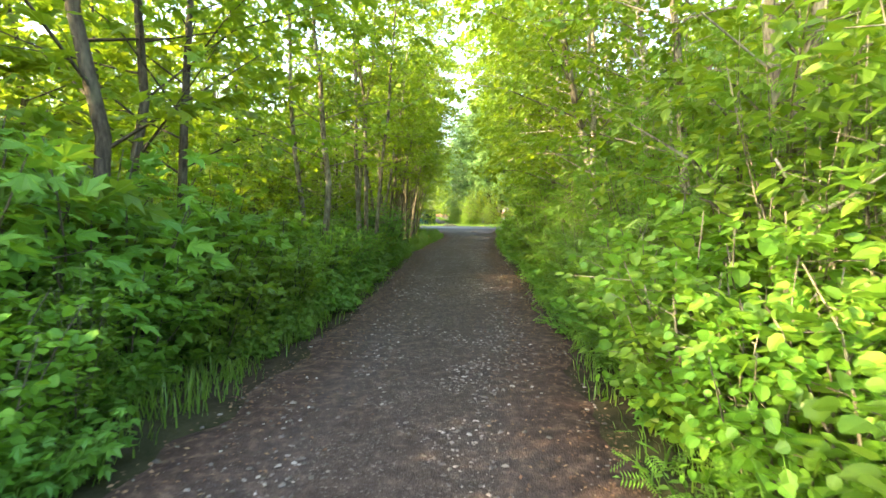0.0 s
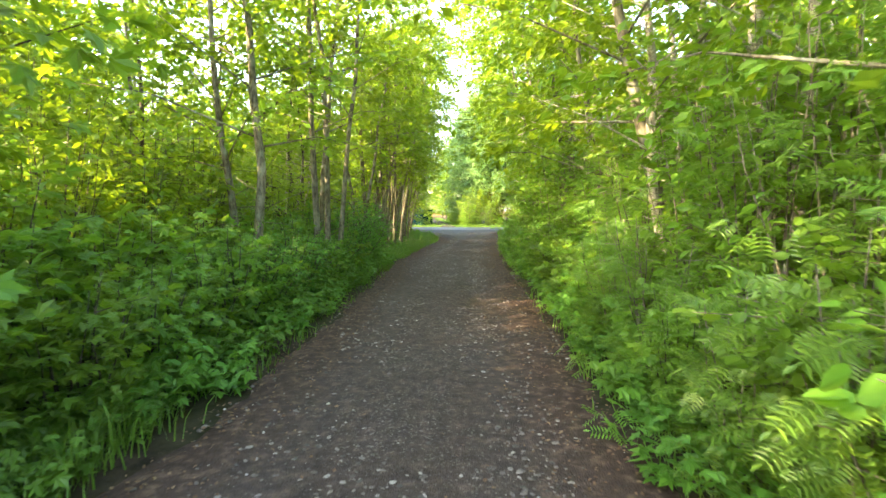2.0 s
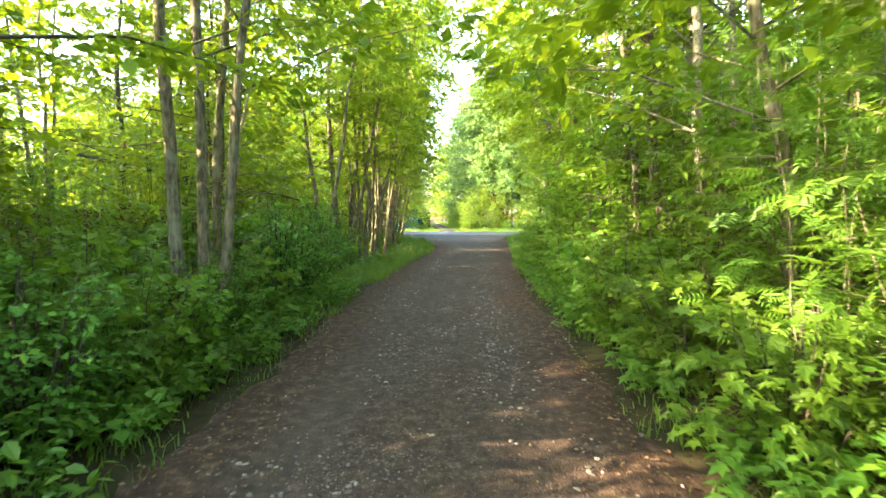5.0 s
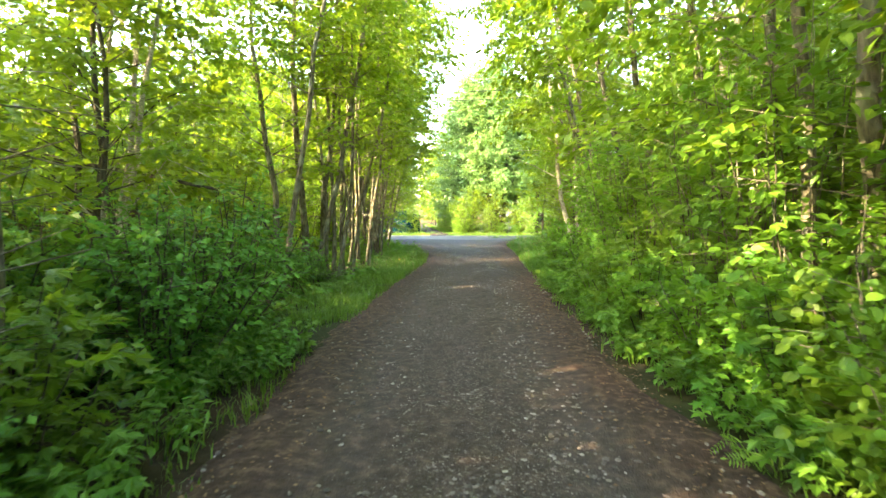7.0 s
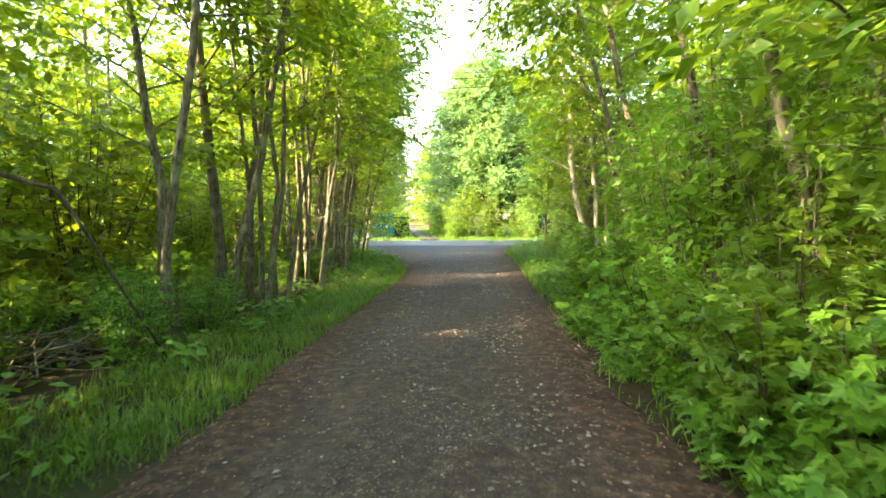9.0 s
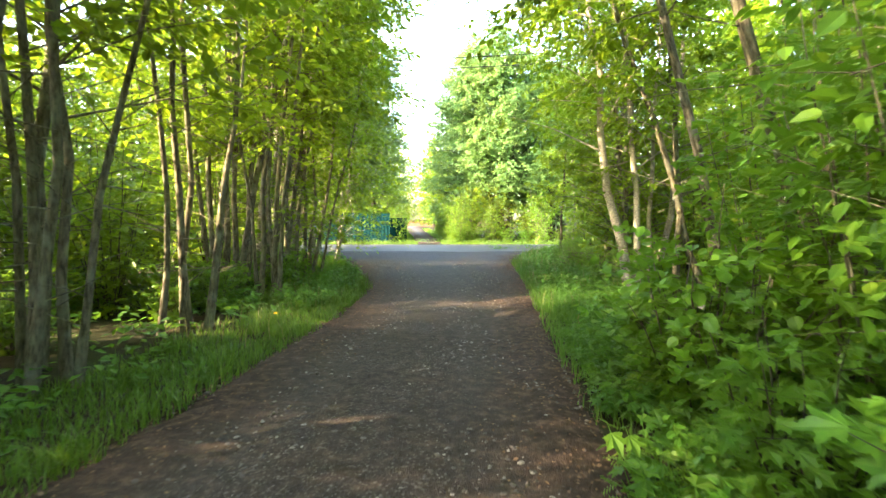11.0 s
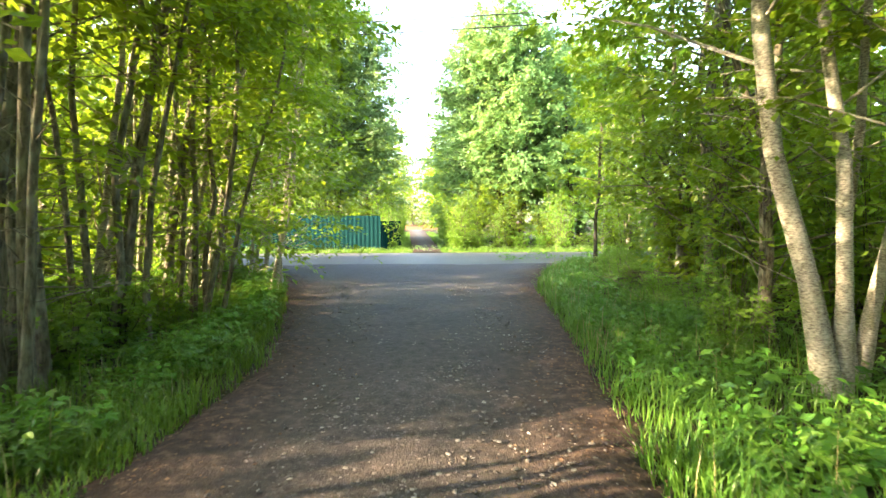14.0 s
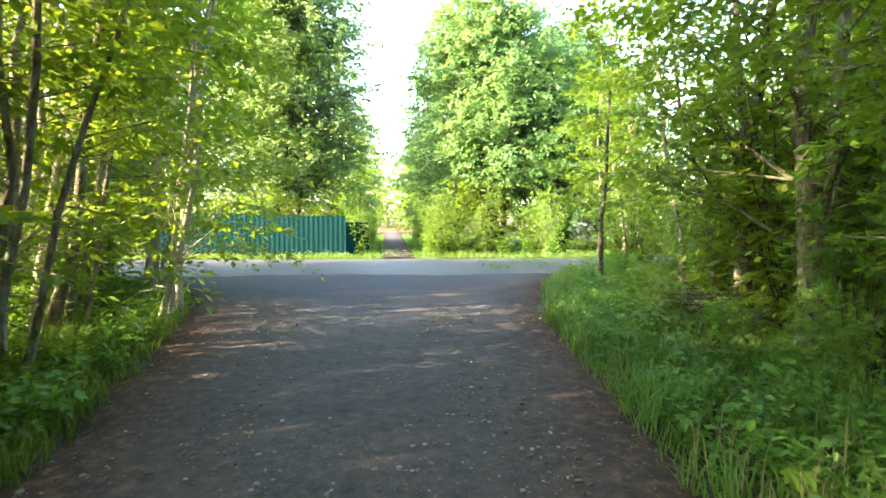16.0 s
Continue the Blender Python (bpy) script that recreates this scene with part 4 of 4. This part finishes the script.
def teal_fence():
    root = thing("sheet_fence", "teal corrugated metal sheet fence beyond the road", "fence")
    V, F = [], []
    n = 40
    for i in range(n + 1):
        x = 2.4 * i / n
        z = 0.007 * (1 if (i // 2) % 2 else -1)
        for y in (z, z + 0.004):
            V += [(x, y, 0.05), (x, y, 1.9)]
    for i in range(n):
        a = 4 * i
        F += [(a, a + 4, a + 5, a + 1), (a + 2, a + 3, a + 7, a + 6), (a + 1, a + 5, a + 7, a + 3)]
    sheet = mesh_of("sheet", V, F, TEAL)
    bm = bmesh.new()
    box(bm, -0.035, 0.035, 0.03, 0.10, -0.2, 1.92, 0.005)
    post = from_bm("post", bm, TEAL)
    bm = bmesh.new()
    box(bm, 0, 2.4, 0.03, 0.06, 1.45, 1.5)
    rail = from_bm("rail", bm, TEAL)
    for i in range(4):
        x, y = -1.9 - 2.4 * (i + 1), 57.2 + (0.25 if i > 1 else 0)
        dz = (0.0, 0.05, 0.12, 0.1, 0.06, 0.1, 0.05)[i]
        part("sheet", sheet, root).location = (x, y, dz)
        part("post", post, root).location = (x, y, dz)
        part("rail", rail, root).location = (x, y, dz)
    s = part("sheet", sheet, root)
    s.location, s.rotation_euler, s.scale = (-1.9, 57.2, -0.15), (0, 0, radians(35)), (0.55, 1, 0.92)


def board_fence():
    root = thing("board_fence", "dark weathered wooden board fence behind the bushes", "fence")
    root.matrix_basis = pose(-5.0, 22.4, -0.1, 0, 0, 196)
    bm = bmesh.new()
    box(bm, 0, 0.135, 0, 0.022, 0, 1.62)
    board = from_bm("board", bm, OLD_WOOD)
    bm = bmesh.new()
    box(bm, 0, 6.6, 0.022, 0.07, 0.35, 0.44)
    rail = from_bm("rail", bm, OLD_WOOD)
    for i in range(46):
        b = part("board", board, root)
        b.location = (i * 0.142, 0, rng.uniform(-0.03, 0.02))
        b.rotation_euler = (0, radians(rng.uniform(-0.6, 0.6)), 0)
    part("rail", rail, root)
    part("rail", rail, root).location = (0, 0, 0.85)


def branch(name, label, mat, pts, r0, side=(), category="branch"):
    g = np.random.default_rng(len(pts) + int(abs(pts[0][0]) * 10))
    dense = []
    pts = [np.array(p, float) for p in pts]
    for a, b in zip(pts, pts[1:]):
        for u in np.linspace(0, 1, 5)[:-1]:
            dense.append(a * (1 - u) + b * u + g.normal(0, 0.008, 3))
    dense.append(pts[-1])
    path = [(p, r0 * (1 - 0.8 * i / (len(dense) - 1))) for i, p in enumerate(dense)]
    more = [[(np.array(a, float), r0 * 0.5), ((np.array(a, float) + np.array(b, float)) / 2 + g.normal(0, 0.02, 3), r0 * 0.35), (np.array(b, float), r0 * 0.12)] for a, b in side]
    V, F = tubes([path] + more, 8)
    return thing(name, label, category, data=mesh_of(name, [tuple(v) for v in V], F, mat, True))


teal_fence()
board_fence()
branch("fallen_pole", "thin dark fallen trunk leaning across the wood", BARK_DARK, ((-9.2, 22.6, 3.0), (-7.0, 22.2, 2.5), (-4.0, 22.0, 1.95), (-2.9, 22.0, 1.7), (-2.0, 22.3, -0.1)), 0.05, category="trunk")
branch("dead_branch", "bare pale dead branch reaching out of the bushes", BARK_DEAD, ((3.0, 4.5, 1.15), (2.65, 3.9, 1.2), (2.5, 3.6, 1.45), (2.2, 3.4, 1.62), (2.02, 3.3, 1.78)), 0.035,
       (((2.65, 3.9, 1.2), (3.1, 3.3, 0.95)), ((2.5, 3.6, 1.45), (2.7, 3.2, 1.75))))
for y, z in ((48.0, 8.95), (48.5, 9.6)):
    V, F = tubes([[(np.array((x, y, z + 0.052 * (x - 3) + 0.0012 * (x - 3) ** 2)), 0.02) for x in np.linspace(-30, 36, 34)]], 6)
    thing("overhead_wire", "thin black overhead wire crossing above the road", "wire", "wires over the road", data=mesh_of("overhead_wire", [tuple(v) for v in V], F, CABLE, True))


def plank_bridge():
    root = thing("plank_bridge", "small grey plank footbridge in the verge grass", "footbridge")
    root.matrix_basis = pose(5.5, 28.6, 0.03, 0, 0, 12)
    bm = bmesh.new()
    box(bm, 0, 2.2, 0, 0.19, 0, 0.04)
    plank = from_bm("plank", bm, GREY_WOOD)
    for i in range(5):
        part("plank", plank, root).location = (rng.uniform(-0.06, 0.06), i * 0.205, rng.uniform(0, 0.01))
    bm = bmesh.new()
    box(bm, 0.3, 0.42, 0, 1.0, -0.12, -0.002)
    beam = from_bm("beam", bm, OLD_WOOD)
    part("beam", beam, root)
    part("beam", beam, root).location = (1.4, 0, 0)


plank_bridge()


def brush_pile():
    g = np.random.default_rng(77)
    P = []
    for k in range(70):
        a = g.uniform(0, 6.28)
        c = np.array((g.normal(0, 0.45), g.normal(0, 0.3), 0.0))
        c[2] = max(0.03, 0.42 - 0.5 * np.hypot(c[0], c[1])) * g.uniform(0.3, 1)
        d = np.array((math.cos(a), math.sin(a), g.normal(0, 0.22))) * g.uniform(0.3, 0.7)
        P.append([(c - d, 0.012), (c + g.normal(0, 0.03, 3), 0.009), (c + d, 0.004)])
    V, F = tubes(P, 5)
    ob = thing("brush_pile", "heap of dry brown cut branches in the verge", "branches", kind="stuff", data=mesh_of("brush_pile", [tuple(v) for v in V], F, BARK_GREY, True))
    ob.location = (6.2, 38.2, 0.05)
    twin = copy_thing(ob, pose(-3.4, 22.2, -0.08, 0, 0, 50))
    tagged(twin, "heap of dry brown branches on the forest floor")


brush_pile()


def dandelion(x, y):
    root = thing("dandelion", "yellow dandelion flower on a thin green stalk", "flower", "dandelions in the verge")
    V, F = tubes([[(np.array((0, 0, -0.05)), 0.003), (np.array((0.01, 0, 0.2)), 0.0025)]], 5)
    part("stalk", mesh_of("stalk", [tuple(v) for v in V], F, LEAF_HERB), root)
    g = np.random.default_rng(5)
    at = np.tile(np.array((0.01, 0, 0.2)), (40, 1))
    P, F = leaves(g, "small", at, np.linspace(0, 18, 40), 0.03, 30, 22, 5)
    part("flower_head", mesh_of("flower_head", P, F, YELLOW), root)
    root.location = (x, y, ground_z(x, y))


dandelion(-0.75, 28.3)
dandelion(4.4, 27.6)


# ---- loose stones and litter on the track ----
def stone_mesh(seed):
    g = np.random.default_rng(seed)
    bm = bmesh.new()
    bmesh.ops.create_icosphere(bm, subdivisions=1, radius=1.0)
    k = g.uniform(0.6, 1.2, 3) * (1, 0.8, 0.45)
    for v in bm.verts:
        v.co = Vector((v.co.x * k[0], v.co.y * k[1], v.co.z * k[2])) * float(g.uniform(0.75, 1.15))
    return from_bm("stone", bm, PEBBLE)


STONES = [stone_mesh(100 + i) for i in range(8)]


def spot_on_track(y0, y1):
    y = rng.uniform(y0, y1)
    a, b = left_edge(y), right_edge(y)
    u = min(max(rng.gauss(0.52, 0.22), 0.03), 0.97)
    return a + (b - a) * u, y


for k in range(290):
    x, y = spot_on_track(1.5, 34)
    s = part("stone", STONES[k % 8], track)
    r = rng.uniform(0.008, 0.017) * (1.5 if rng.random() < 0.06 else 1)
    s.location, s.rotation_euler, s.scale = (x, y, 0.004 + r * 0.2), (0, 0, rng.uniform(0, 6.28)), (r, r, r)


def gravel_rest():
    g = np.random.default_rng(9)
    base = [np.array([v.co[:] for v in m.vertices]) for m in STONES]
    faces = [tuple(p.vertices) for p in STONES[0].polygons]
    V, F, n = [], [], 0
    for k in range(48000):
        x, y = spot_on_track(1.2, 40)
        if noise.noise((x * 1.6, y * 0.45, 3.0)) + 0.5 * noise.noise((x * 5, y * 4, 8.0)) + g.normal(0, 0.22) < -0.02:
            continue
        r = 0.0045 + 0.02 * g.random() ** 2.5
        t = g.uniform(0, 6.28)
        v = base[k % 8] * r
        V.append(np.stack([v[:, 0] * math.cos(t) - v[:, 1] * math.sin(t) + x, v[:, 0] * math.sin(t) + v[:, 1] * math.cos(t) + y, v[:, 2] + 0.008], 1))
        F += [tuple(i + n for i in f) for f in faces]
        n += len(v)
    part("loose_gravel", mesh_of("loose_gravel", np.concatenate(V), F, PEBBLE), track, "small loose grey gravel chips", "stuff")


def litter_rest():
    g = np.random.default_rng(10)
    at = []
    for k in range(9000):
        y = g.uniform(1, 42)
        a, b = left_edge(y), right_edge(y)
        off = abs(g.normal(0, 0.38))
        at.append((a + off if g.random() < 0.45 else b - off, y, 0.012 + g.uniform(0, 0.012)))
    P, F = leaves(g, "small", np.array(at), g.uniform(0, 6.28, len(at)), 0.032, 0, 10, 18)
    part("leaf_litter", mesh_of("leaf_litter", P, F, LITTER), track, "dry brown leaf litter and twigs", "stuff")


gravel_rest()
litter_rest()
